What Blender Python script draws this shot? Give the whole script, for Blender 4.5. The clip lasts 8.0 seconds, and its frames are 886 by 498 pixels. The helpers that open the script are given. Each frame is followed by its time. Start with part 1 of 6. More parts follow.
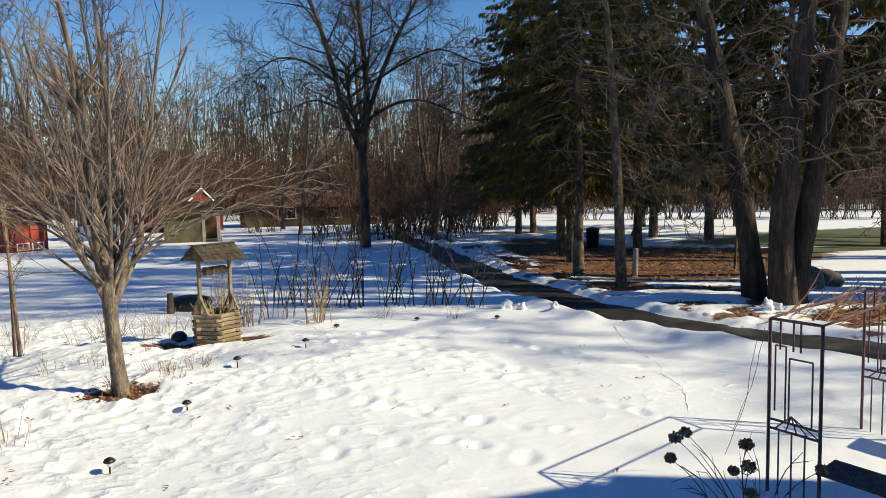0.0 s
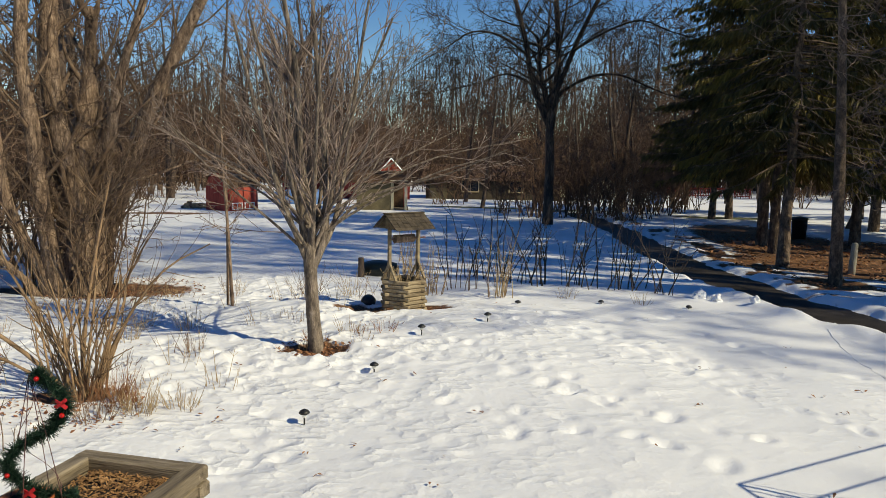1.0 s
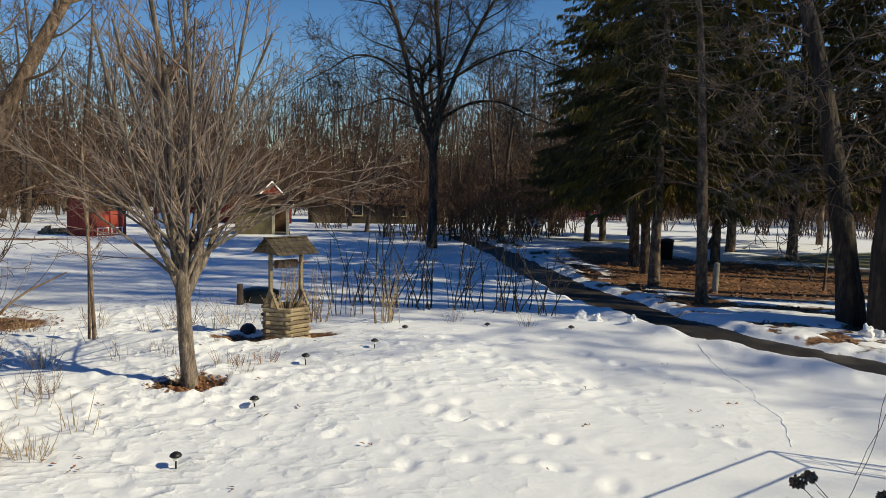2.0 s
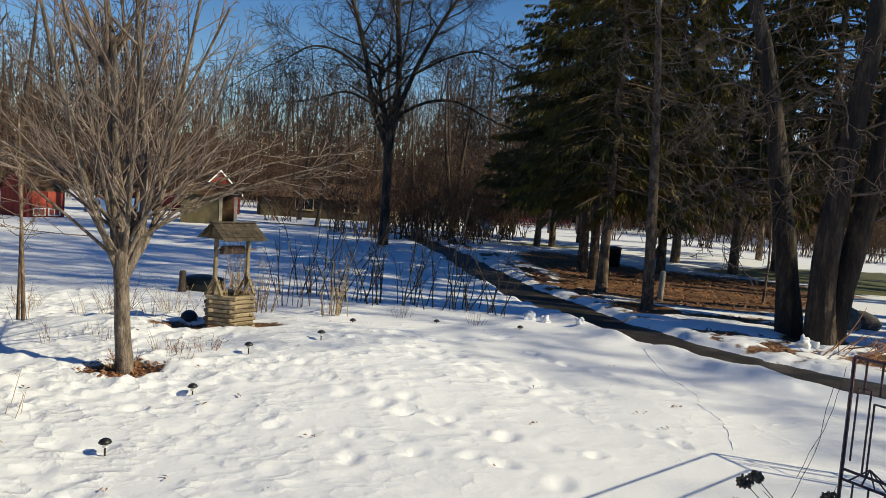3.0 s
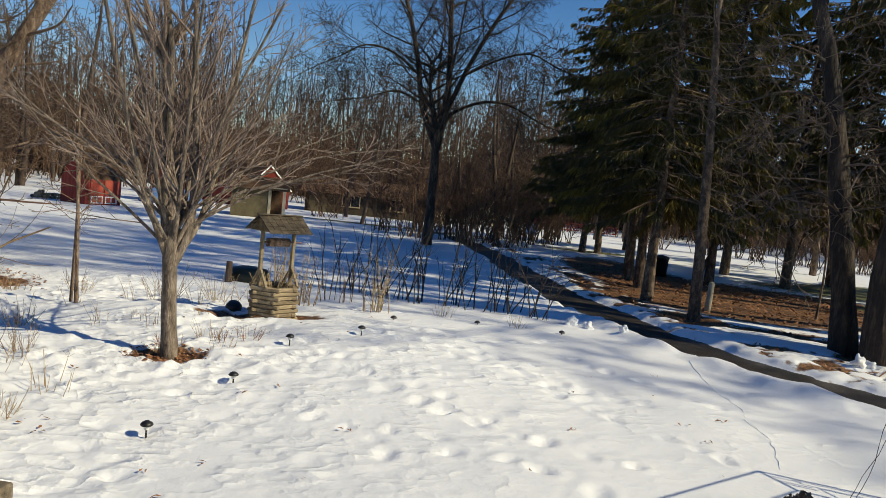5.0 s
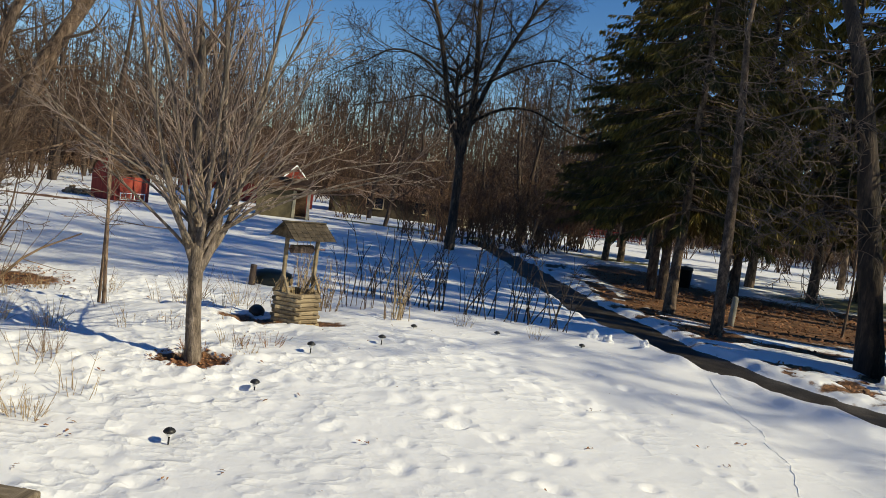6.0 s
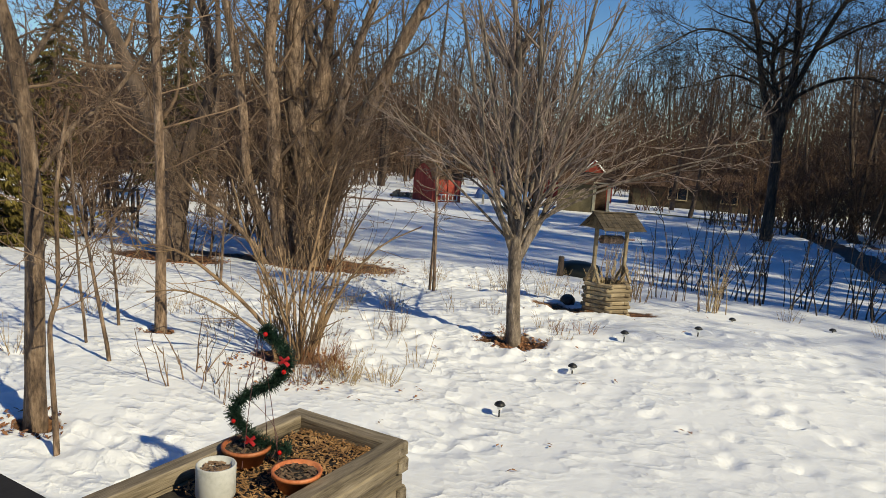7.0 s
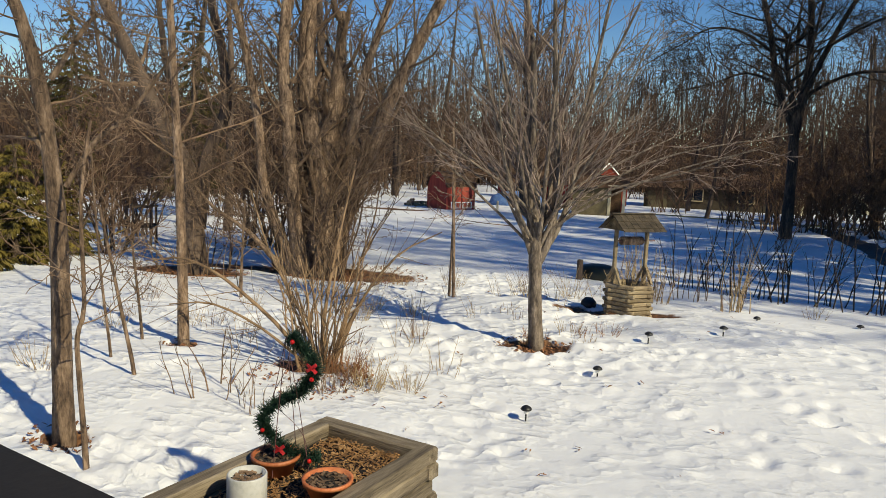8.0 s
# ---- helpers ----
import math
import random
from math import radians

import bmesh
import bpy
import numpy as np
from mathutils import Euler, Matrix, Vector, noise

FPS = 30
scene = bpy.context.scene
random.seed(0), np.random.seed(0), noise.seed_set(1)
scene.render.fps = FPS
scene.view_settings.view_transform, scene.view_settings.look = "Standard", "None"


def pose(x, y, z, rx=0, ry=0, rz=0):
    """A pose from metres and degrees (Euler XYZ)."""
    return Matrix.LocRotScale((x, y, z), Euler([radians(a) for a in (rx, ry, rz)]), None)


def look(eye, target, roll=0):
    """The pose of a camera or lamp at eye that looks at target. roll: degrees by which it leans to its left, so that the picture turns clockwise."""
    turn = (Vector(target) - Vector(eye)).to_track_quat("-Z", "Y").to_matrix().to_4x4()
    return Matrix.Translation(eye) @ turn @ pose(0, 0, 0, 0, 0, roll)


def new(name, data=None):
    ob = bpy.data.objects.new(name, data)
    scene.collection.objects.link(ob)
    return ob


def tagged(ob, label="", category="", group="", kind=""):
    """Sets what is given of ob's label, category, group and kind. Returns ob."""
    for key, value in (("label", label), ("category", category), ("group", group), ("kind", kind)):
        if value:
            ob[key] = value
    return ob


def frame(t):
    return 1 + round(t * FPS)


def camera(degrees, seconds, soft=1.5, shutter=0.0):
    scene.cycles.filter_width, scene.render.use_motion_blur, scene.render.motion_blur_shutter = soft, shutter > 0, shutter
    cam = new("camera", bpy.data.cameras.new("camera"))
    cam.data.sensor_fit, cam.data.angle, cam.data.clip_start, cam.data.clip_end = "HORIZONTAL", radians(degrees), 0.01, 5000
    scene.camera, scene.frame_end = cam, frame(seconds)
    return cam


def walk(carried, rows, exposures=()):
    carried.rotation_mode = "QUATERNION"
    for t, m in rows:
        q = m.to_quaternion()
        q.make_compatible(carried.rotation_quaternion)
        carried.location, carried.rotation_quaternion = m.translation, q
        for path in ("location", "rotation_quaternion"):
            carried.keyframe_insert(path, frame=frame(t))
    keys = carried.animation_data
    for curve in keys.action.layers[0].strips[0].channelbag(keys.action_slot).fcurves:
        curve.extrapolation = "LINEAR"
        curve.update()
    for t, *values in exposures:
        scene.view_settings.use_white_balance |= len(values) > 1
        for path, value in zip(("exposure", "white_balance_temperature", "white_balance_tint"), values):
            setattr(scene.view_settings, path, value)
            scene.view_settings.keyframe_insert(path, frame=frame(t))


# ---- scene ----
# ---- camera and its walk ----
cam = camera(64.8, 8.0, soft=0.5)
ROWS = [
    (0, -0.033, -0.006, 2.574, -0.09, -5.03, -1.28),
    (0.2, -0.091, 0.021, 2.530, 5.44, -6.59, -0.81),
    (0.5, -0.143, 0.055, 2.531, 11.74, -7.74, 0.31),
    (1, -0.211, 0.204, 2.565, 14.46, -6.94, 0.81),
    (1.5, -0.229, 0.332, 2.537, 13.95, -7.49, 0.76),
    (2, -0.281, 0.421, 2.542, 4.96, -4.82, 1.11),
    (2.2, -0.296, 0.456, 2.554, 1.69, -3.96, 2.03),
    (3.3, -0.341, 0.582, 2.380, 1.75, -4.72, 5.08),
    (3.5, -0.342, 0.592, 2.376, 3.87, -4.34, 4.65),
    (4, -0.323, 0.596, 2.366, 3.44, -4.58, 4.98),
    (4.5, -0.334, 0.602, 2.379, 3.67, -3.59, 5.40),
    (4.7, -0.329, 0.601, 2.381, 4.57, -4.06, 5.42),
    (5.8, -0.335, 0.690, 2.442, 2.96, -5.06, 8.17),
    (6, -0.339, 0.581, 2.532, 6.26, -4.78, 7.40),
    (6.2, -0.370, 0.485, 2.548, 13.70, -5.29, 6.18),
    (6.5, -0.417, 0.400, 2.514, 25.81, -6.69, 4.89),
    (7, -0.465, 0.353, 2.449, 30.28, -7.57, 4.02),
    (7.5, -0.527, 0.324, 2.411, 31.98, -6.49, 2.42),
    (8, -0.535, 0.345, 2.406, 31.53, -6.95, 2.27),
]
walk(cam, [(t, pose(x, y, z, 0, 0, yaw) @ pose(0, 0, 0, 90 + pitch, 0, 0) @ pose(0, 0, 0, 0, 0, roll)) for t, x, y, z, yaw, pitch, roll in ROWS],
     exposures=[(0.0, 0.03, 8900, -1), (0.2, -0.05, 8900, -1), (0.5, -0.23, 8900, -1), (1.5, -0.31, 8900, -1), (2.0, -0.33, 8900, -1), (3.3, -0.26, 8900, -1), (6.5, -0.30, 8900, -1), (8.0, -0.27, 8900, -1)])

# ---- world and sun ----
SUN_EL, SUN_AZ = 37.0, 102.4
world = bpy.data.worlds.new("sky")
scene.world = world
world.use_nodes = True
wn = world.node_tree.nodes
sky = wn.new("ShaderNodeTexSky")
sky.sky_type = "NISHITA"
sky.sun_disc = False
sky.sun_elevation, sky.sun_rotation = radians(SUN_EL), radians(SUN_AZ)
sky.air_density, sky.dust_density, sky.ozone_density = 1.0, 0.0, 4.0
tone = wn.new("ShaderNodeHueSaturation")
tone.inputs["Saturation"].default_value = 1.34
tone.inputs["Hue"].default_value = 0.518
world.node_tree.links.new(sky.outputs[0], tone.inputs["Color"])
world.node_tree.links.new(tone.outputs[0], wn["Background"].inputs[0])
wn["Background"].inputs[1].default_value = 0.155
sun_way = Vector((math.sin(radians(SUN_AZ)) * math.cos(radians(SUN_EL)), math.cos(radians(SUN_AZ)) * math.cos(radians(SUN_EL)), math.sin(radians(SUN_EL))))
sun = new("sun", bpy.data.lights.new("sun", "SUN"))
sun.data.energy, sun.data.angle, sun.data.color = 4.95, radians(0.7), (1.0, 0.975, 0.93)
sun.matrix_world = look(sun_way * 50, (0, 0, 0))

# ---- materials ----


def material(name, rough=0.8, metal=0.0):
    m = bpy.data.materials.new(name)
    m.use_nodes = True
    n, l = m.node_tree.nodes, m.node_tree.links
    b = n["Principled BSDF"]
    b.inputs["Roughness"].default_value = rough
    b.inputs["Metallic"].default_value = metal
    return m, n, l, b


def ramp(n, stops):
    r = n.new("ShaderNodeValToRGB")
    e = r.color_ramp.elements
    while len(e) < len(stops):
        e.new(0.5)
    for k, (p, c) in zip(e, stops):
        k.position, k.color = p, (*c, 1)
    return r


def noise_tex(n, l, scale, detail=6, stretch=(1, 1, 1), source="Object", rough=0.6):
    tc, mp, nz = n.new("ShaderNodeTexCoord"), n.new("ShaderNodeMapping"), n.new("ShaderNodeTexNoise")
    mp.inputs["Scale"].default_value = stretch
    l.new(tc.outputs[source], mp.inputs[0])
    l.new(mp.outputs[0], nz.inputs["Vector"])
    nz.inputs["Scale"].default_value, nz.inputs["Detail"].default_value, nz.inputs["Roughness"].default_value = scale, detail, rough
    return nz


def speckled(name, dark, mid, light, scale=8, stretch=(1, 1, 1), rough=0.85, bump=0.4, fine=60, metal=0.0, source="Object", vary=0.25, depth=0.01):
    """A surface mottled at two scales, with relief and a little chance tint for each object."""
    m, n, l, b = material(name, rough, metal)
    a, f = noise_tex(n, l, scale, 6, stretch, source), noise_tex(n, l, fine, 4, stretch, source)
    mx = n.new("ShaderNodeMath")
    mx.operation = "MULTIPLY_ADD"
    l.new(f.outputs["Fac"], mx.inputs[0])
    mx.inputs[1].default_value = 0.5
    sub = n.new("ShaderNodeMath")
    sub.operation = "MULTIPLY_ADD"
    l.new(a.outputs["Fac"], sub.inputs[0])
    sub.inputs[1].default_value, sub.inputs[2].default_value = 1.1, -0.3
    l.new(sub.outputs[0], mx.inputs[2])
    r = ramp(n, [(0.28, dark), (0.5, mid), (0.75, light)])
    l.new(mx.outputs[0], r.inputs[0])
    info, hsv, mr = n.new("ShaderNodeObjectInfo"), n.new("ShaderNodeHueSaturation"), n.new("ShaderNodeMapRange")
    mr.inputs["To Min"].default_value, mr.inputs["To Max"].default_value = 1 - vary, 1 + vary
    l.new(info.outputs["Random"], mr.inputs["Value"])
    l.new(mr.outputs[0], hsv.inputs["Value"])
    l.new(r.outputs[0], hsv.inputs["Color"])
    l.new(hsv.outputs[0], b.inputs["Base Color"])
    if bump:
        bp = n.new("ShaderNodeBump")
        bp.inputs["Strength"].default_value, bp.inputs["Distance"].default_value = bump, depth
        l.new(mx.outputs[0], bp.inputs["Height"])
        l.new(bp.outputs[0], b.inputs["Normal"])
    return m


BARK_MAPLE = speckled("maple_bark", (0.062, 0.046, 0.034), (0.200, 0.152, 0.115), (0.46, 0.365, 0.285), 13, (1, 1, 0.3), fine=60, bump=1.0, depth=0.04)
BARK_TAN = speckled("tan_bark", (0.038, 0.022, 0.014), (0.200, 0.128, 0.083), (0.45, 0.312, 0.214), 13, (1, 1, 0.3), fine=60, bump=1.0, depth=0.04)
BARK_DARK = speckled("dark_bark", (0.0085, 0.0055, 0.0038), (0.042, 0.0270, 0.0180), (0.150, 0.1000, 0.0680), 5, (1, 1, 0.2), fine=30, bump=1.0, depth=0.06)
BARK_GREY = speckled("grey_bark", (0.034, 0.021, 0.0145), (0.085, 0.056, 0.040), (0.16, 0.112, 0.082), 4, (1, 1, 0.2), fine=30, bump=1.0, depth=0.03)
BARK_SPRUCE = speckled("spruce_bark", (0.026, 0.0160, 0.0105), (0.098, 0.0630, 0.0430), (0.27, 0.190, 0.135), 7, (1, 1, 0.5), fine=30, bump=1.0, depth=0.04)
TWIG_TAN = speckled("tan_twig", (0.082, 0.049, 0.030), (0.182, 0.113, 0.070), (0.31, 0.206, 0.134), 3, bump=0)
TWIG_GREY = speckled("grey_twig", (0.092, 0.064, 0.051), (0.205, 0.147, 0.118), (0.37, 0.28, 0.23), 3, bump=0)
TWIG_DARK = speckled("dark_twig", (0.030, 0.020, 0.014), (0.060, 0.041, 0.030), (0.100, 0.072, 0.054), 3, bump=0)
TWIG_DEAD = speckled("dead_twig", (0.095, 0.060, 0.042), (0.205, 0.138, 0.100), (0.33, 0.235, 0.178), 3, bump=0)
TWIG_BROWN = speckled("brown_twig", (0.040, 0.021, 0.0135), (0.078, 0.042, 0.027), (0.128, 0.075, 0.050), 2, bump=0, vary=0.35)
TWIG_RUST = speckled("rust_twig", (0.062, 0.031, 0.017), (0.115, 0.062, 0.035), (0.17, 0.098, 0.058), 2, bump=0, vary=0.35)
RISE = speckled("wooded_rise", (0.040, 0.026, 0.019), (0.090, 0.062, 0.047), (0.150, 0.112, 0.090), 0.35, (1, 1, 0.25), fine=1.6, bump=1.0, depth=1.5, vary=0)
NEEDLE = speckled("spruce_needle", (0.040, 0.0310, 0.0058), (0.090, 0.067, 0.0118), (0.180, 0.129, 0.0240), 1.2, bump=0, fine=9, rough=0.7)
NEEDLE_OLIVE = speckled("olive_needle", (0.070, 0.055, 0.0105), (0.165, 0.124, 0.0230), (0.30, 0.215, 0.044), 1.2, bump=0, fine=9, rough=0.7)
TIMBER = speckled("weathered_timber", (0.1292, 0.0924, 0.0554), (0.2927, 0.2210, 0.1365), (0.4477, 0.3536, 0.2288), 6, (0.25, 1.5, 1.5), fine=50, bump=0.7)
TIMBER_GREY = speckled("grey_timber", (0.060, 0.044, 0.029), (0.190, 0.148, 0.100), (0.345, 0.280, 0.200), 5, (0.2, 2.6, 2.6), fine=46, bump=1.0)
TIMBER_LONG = speckled("long_grain_timber", (0.060, 0.044, 0.029), (0.190, 0.148, 0.100), (0.345, 0.280, 0.200), 5, (2.6, 0.2, 2.6), fine=46, bump=1.0)
SHINGLE_WOOD = speckled("wood_shingle", (0.026, 0.019, 0.0125), (0.062, 0.046, 0.030), (0.115, 0.089, 0.060), 9, (1.5, 0.4, 1), fine=60, bump=0.7)
ASPHALT = speckled("wet_asphalt", (0.0112, 0.0088, 0.0072), (0.0272, 0.0216, 0.0176), (0.0840, 0.0704, 0.0600), 2.2, fine=90, rough=0.6, bump=0.4, vary=0)
LEAF_DRY = speckled("dry_leaf", (0.12, 0.045, 0.020), (0.29, 0.125, 0.058), (0.47, 0.25, 0.13), 3, bump=0.3, fine=25)
CANE_TAN = speckled("tan_cane", (0.13, 0.078, 0.043), (0.27, 0.170, 0.095), (0.43, 0.29, 0.175), 3, bump=0)
STRAW = speckled("dry_straw", (0.24, 0.16, 0.09), (0.42, 0.30, 0.17), (0.58, 0.45, 0.28), 3, bump=0)
CHIP = speckled("wood_chip", (0.1184, 0.0546, 0.0224), (0.3556, 0.1863, 0.0766), (0.6164, 0.3545, 0.1595), 9, bump=0.4, fine=60)
SOIL = speckled("dark_soil", (0.012, 0.009, 0.007), (0.03, 0.022, 0.016), (0.06, 0.045, 0.033), 14, bump=1.0, fine=70)
TERRACOTTA = speckled("terracotta", (0.36, 0.095, 0.035), (0.52, 0.155, 0.06), (0.62, 0.24, 0.11), 6, bump=0.15, fine=50, rough=0.6)
WHITE_POT = speckled("white_glaze", (0.62, 0.62, 0.58), (0.76, 0.75, 0.71), (0.83, 0.82, 0.79), 5, bump=0.1, fine=40, rough=0.45)
BLACK_PLASTIC = speckled("black_plastic", (0.008, 0.008, 0.008), (0.017, 0.017, 0.017), (0.035, 0.034, 0.033), 20, bump=0.1, fine=80, rough=0.45)
IRON = speckled("dark_brown_iron", (0.0581, 0.0240, 0.0270), (0.1163, 0.0528, 0.0540), (0.2261, 0.1080, 0.1013), 12, bump=0.3, fine=70, rough=0.55, vary=0)
RAIL_PAINT = speckled("dark_rail_paint", (0.0063, 0.0049, 0.0042), (0.0098, 0.0077, 0.007), (0.0168, 0.0133, 0.0119), 4, bump=0.2, fine=50, rough=0.85)
GARLAND = speckled("garland_green", (0.006, 0.022, 0.014), (0.012, 0.046, 0.028), (0.03, 0.085, 0.05), 20, bump=0, fine=80, rough=0.5)
RED_GLOSS = speckled("red_gloss", (0.42, 0.01, 0.01), (0.55, 0.015, 0.015), (0.62, 0.03, 0.025), 6, bump=0, rough=0.15)
RED_CLOTH = speckled("red_cloth", (0.35, 0.01, 0.015), (0.52, 0.02, 0.03), (0.62, 0.05, 0.05), 10, bump=0.2, rough=0.6)
BARN_RED = speckled("barn_red_boards", (0.17, 0.022, 0.017), (0.25, 0.034, 0.026), (0.32, 0.052, 0.040), 2, (6, 6, 0.4), fine=12, bump=0.3, vary=0.05)
GABLE_RED = speckled("gable_red", (0.2736, 0.0360, 0.0216), (0.3456, 0.0540, 0.0324), (0.3960, 0.0792, 0.0504), 2, fine=12, bump=0.2)
OLIVE_WALL = speckled("olive_siding", (0.085, 0.066, 0.034), (0.125, 0.099, 0.053), (0.170, 0.136, 0.076), 1.5, fine=9, bump=0.2)
# olive siding darkened, with the shade of eave and brush in its colour
SHADED_WALL = speckled("shaded_siding", (0.034, 0.023, 0.012), (0.060, 0.042, 0.023), (0.092, 0.068, 0.040), 1.5, fine=9, bump=0.2)
TAN_WALL = speckled("tan_siding", (0.36, 0.27, 0.15), (0.46, 0.355, 0.21), (0.54, 0.43, 0.28), 1.5, fine=9, bump=0.2)
CREAM = speckled("cream_paint", (0.52, 0.44, 0.28), (0.62, 0.54, 0.37), (0.70, 0.62, 0.45), 2, fine=14, bump=0.1)
WHITE_PAINT = speckled("white_paint", (0.70, 0.70, 0.68), (0.79, 0.79, 0.77), (0.84, 0.84, 0.82), 2, fine=14, bump=0.1)
ROOF_BROWN = speckled("brown_roof", (0.0825, 0.0431, 0.0244), (0.1425, 0.0795, 0.0460), (0.2175, 0.1292, 0.0785), 3, fine=12, bump=0.4)
BLUE_TARP = speckled("blue_paint", (0.05, 0.12, 0.30), (0.09, 0.19, 0.42), (0.15, 0.27, 0.5), 4, fine=14, bump=0.2)
STONE = speckled("field_stone", (0.04, 0.035, 0.032), (0.11, 0.10, 0.09), (0.22, 0.20, 0.185), 3, fine=30, bump=0.8)
GREEN_BARREL = speckled("dark_green_plastic", (0.0018, 0.0040, 0.0019), (0.0034, 0.0075, 0.0035), (0.0086, 0.0144, 0.0071), 5, bump=0.1, rough=0.4)
GLASS_DARK = speckled("window_glass", (0.015, 0.018, 0.02), (0.025, 0.03, 0.034), (0.05, 0.055, 0.06), 2, bump=0, rough=0.1)
YELLOW = speckled("yellow_plastic", (0.62, 0.42, 0.02), (0.75, 0.54, 0.03), (0.82, 0.62, 0.08), 4, bump=0, rough=0.35)
POST_WOOD = speckled("pale_post", (0.28, 0.25, 0.19), (0.42, 0.38, 0.30), (0.55, 0.51, 0.42), 4, (1, 1, 0.3), fine=40, bump=0.4)
FLOWER = speckled("dried_flowerhead", (0.16, 0.075, 0.042), (0.42, 0.215, 0.115), (0.72, 0.43, 0.24), 20, bump=0, fine=90)
SNOW_PLAIN = speckled("snow_lump", (0.78, 0.79, 0.81), (0.86, 0.865, 0.87), (0.90, 0.90, 0.90), 7, bump=0.6, fine=45, rough=0.65, vary=0.02, depth=0.02)


def ground_material():
    """Old snow over mulch, soil and lawn; two attributes say where the snow has gone."""
    m, n, l, b = material("snow_ground", 0.7)

    def attribute(key):
        a = n.new("ShaderNodeAttribute")
        a.attribute_name = key
        return a.outputs["Fac"]

    def mix(fac, c1, c2):
        x = n.new("ShaderNodeMix")
        x.data_type = "RGBA"
        l.new(fac, x.inputs[0])
        l.new(c1, x.inputs[6])
        l.new(c2, x.inputs[7])
        return x.outputs[2]

    def edge(key, nz, gain):
        """The attribute's edge broken up by noise."""
        add = n.new("ShaderNodeMath")
        add.operation = "MULTIPLY_ADD"
        l.new(nz.outputs["Fac"], add.inputs[0])
        add.inputs[1].default_value = gain
        l.new(attribute(key), add.inputs[2])
        mr = n.new("ShaderNodeMapRange")
        mr.interpolation_type = "SMOOTHSTEP"
        mr.inputs["From Min"].default_value, mr.inputs["From Max"].default_value = 0.42 + gain / 2, 0.58 + gain / 2
        l.new(add.outputs[0], mr.inputs["Value"])
        return mr.outputs[0]

    big, mid, fine, crumb = (noise_tex(n, l, s, 6) for s in (0.8, 3.2, 16, 70))
    snow = ramp(n, [(0.3, (0.80, 0.81, 0.83)), (0.6, (0.87, 0.87, 0.875))])
    l.new(big.outputs["Fac"], snow.inputs[0])
    mulch = ramp(n, [(0.34, (0.02, 0.010, 0.005)), (0.5, (0.125, 0.056, 0.024)), (0.68, (0.36, 0.175, 0.08))])
    blend = n.new("ShaderNodeMath")
    blend.operation = "MULTIPLY_ADD"
    l.new(mid.outputs["Fac"], blend.inputs[0])
    blend.inputs[1].default_value = 0.6
    half = n.new("ShaderNodeMath")
    half.operation = "MULTIPLY_ADD"
    l.new(fine.outputs["Fac"], half.inputs[0])
    half.inputs[1].default_value, half.inputs[2].default_value = 0.7, -0.15
    l.new(half.outputs[0], blend.inputs[2])
    l.new(blend.outputs[0], mulch.inputs[0])
    lawn = ramp(n, [(0.3, (0.045, 0.050, 0.014)), (0.5, (0.10, 0.105, 0.035)), (0.72, (0.19, 0.165, 0.07))])
    l.new(fine.outputs["Fac"], lawn.inputs[0])
    c = mix(edge("lawn", mid, 0.5), mix(edge("bare", mid, 0.7), snow.outputs[0], mulch.outputs[0]), lawn.outputs[0])
    l.new(c, b.inputs["Base Color"])
    h = n.new("ShaderNodeMath")
    h.operation = "MULTIPLY_ADD"
    l.new(crumb.outputs["Fac"], h.inputs[0])
    h.inputs[1].default_value = 0.03
    tc, mp, vor = n.new("ShaderNodeTexCoord"), n.new("ShaderNodeMapping"), n.new("ShaderNodeTexVoronoi")
    mp.inputs["Scale"].default_value, mp.inputs["Rotation"].default_value = (0.9, 1.7, 0.2), (0, 0, 0.35)
    l.new(tc.outputs["Object"], mp.inputs[0])
    warp = n.new("ShaderNodeVectorMath")
    warp.operation = "MULTIPLY_ADD"
    l.new(mid.outputs["Color"], warp.inputs[0])
    warp.inputs[1].default_value = (0.35, 0.35, 0.0)
    l.new(mp.outputs[0], warp.inputs[2])
    l.new(warp.outputs[0], vor.inputs["Vector"])
    vor.inputs["Scale"].default_value = 5.5
    pit = n.new("ShaderNodeMath")
    pit.operation = "POWER"
    l.new(vor.outputs["Distance"], pit.inputs[0])
    pit.inputs[1].default_value = 2.0
    deep = n.new("ShaderNodeMath")
    deep.operation = "MULTIPLY"
    l.new(pit.outputs[0], deep.inputs[0])
    l.new(attribute("cupped"), deep.inputs[1])
    patchy = n.new("ShaderNodeMath")
    patchy.operation = "MULTIPLY"
    l.new(deep.outputs[0], patchy.inputs[0])
    spots = noise_tex(n, l, 1.7, 3)
    where = n.new("ShaderNodeMapRange")
    where.inputs["From Min"].default_value, where.inputs["From Max"].default_value = 0.40, 0.62
    l.new(spots.outputs["Fac"], where.inputs["Value"])
    l.new(where.outputs[0], patchy.inputs[1])
    dent = n.new("ShaderNodeMath")
    dent.operation = "MULTIPLY_ADD"
    l.new(patchy.outputs[0], dent.inputs[0])
    dent.inputs[1].default_value = 1.9
    soft_fine = n.new("ShaderNodeMath")
    soft_fine.operation = "MULTIPLY"
    l.new(fine.outputs["Fac"], soft_fine.inputs[0])
    soft_fine.inputs[1].default_value = 0.22
    l.new(soft_fine.outputs[0], dent.inputs[2])
    l.new(dent.outputs[0], h.inputs[2])
    bp = n.new("ShaderNodeBump")
    bp.inputs["Strength"].default_value, bp.inputs["Distance"].default_value = 0.55, 0.05
    l.new(h.outputs[0], bp.inputs["Height"])
    l.new(bp.outputs[0], b.inputs["Normal"])
    return m


SNOW = ground_material()

# ---- mesh helpers ----


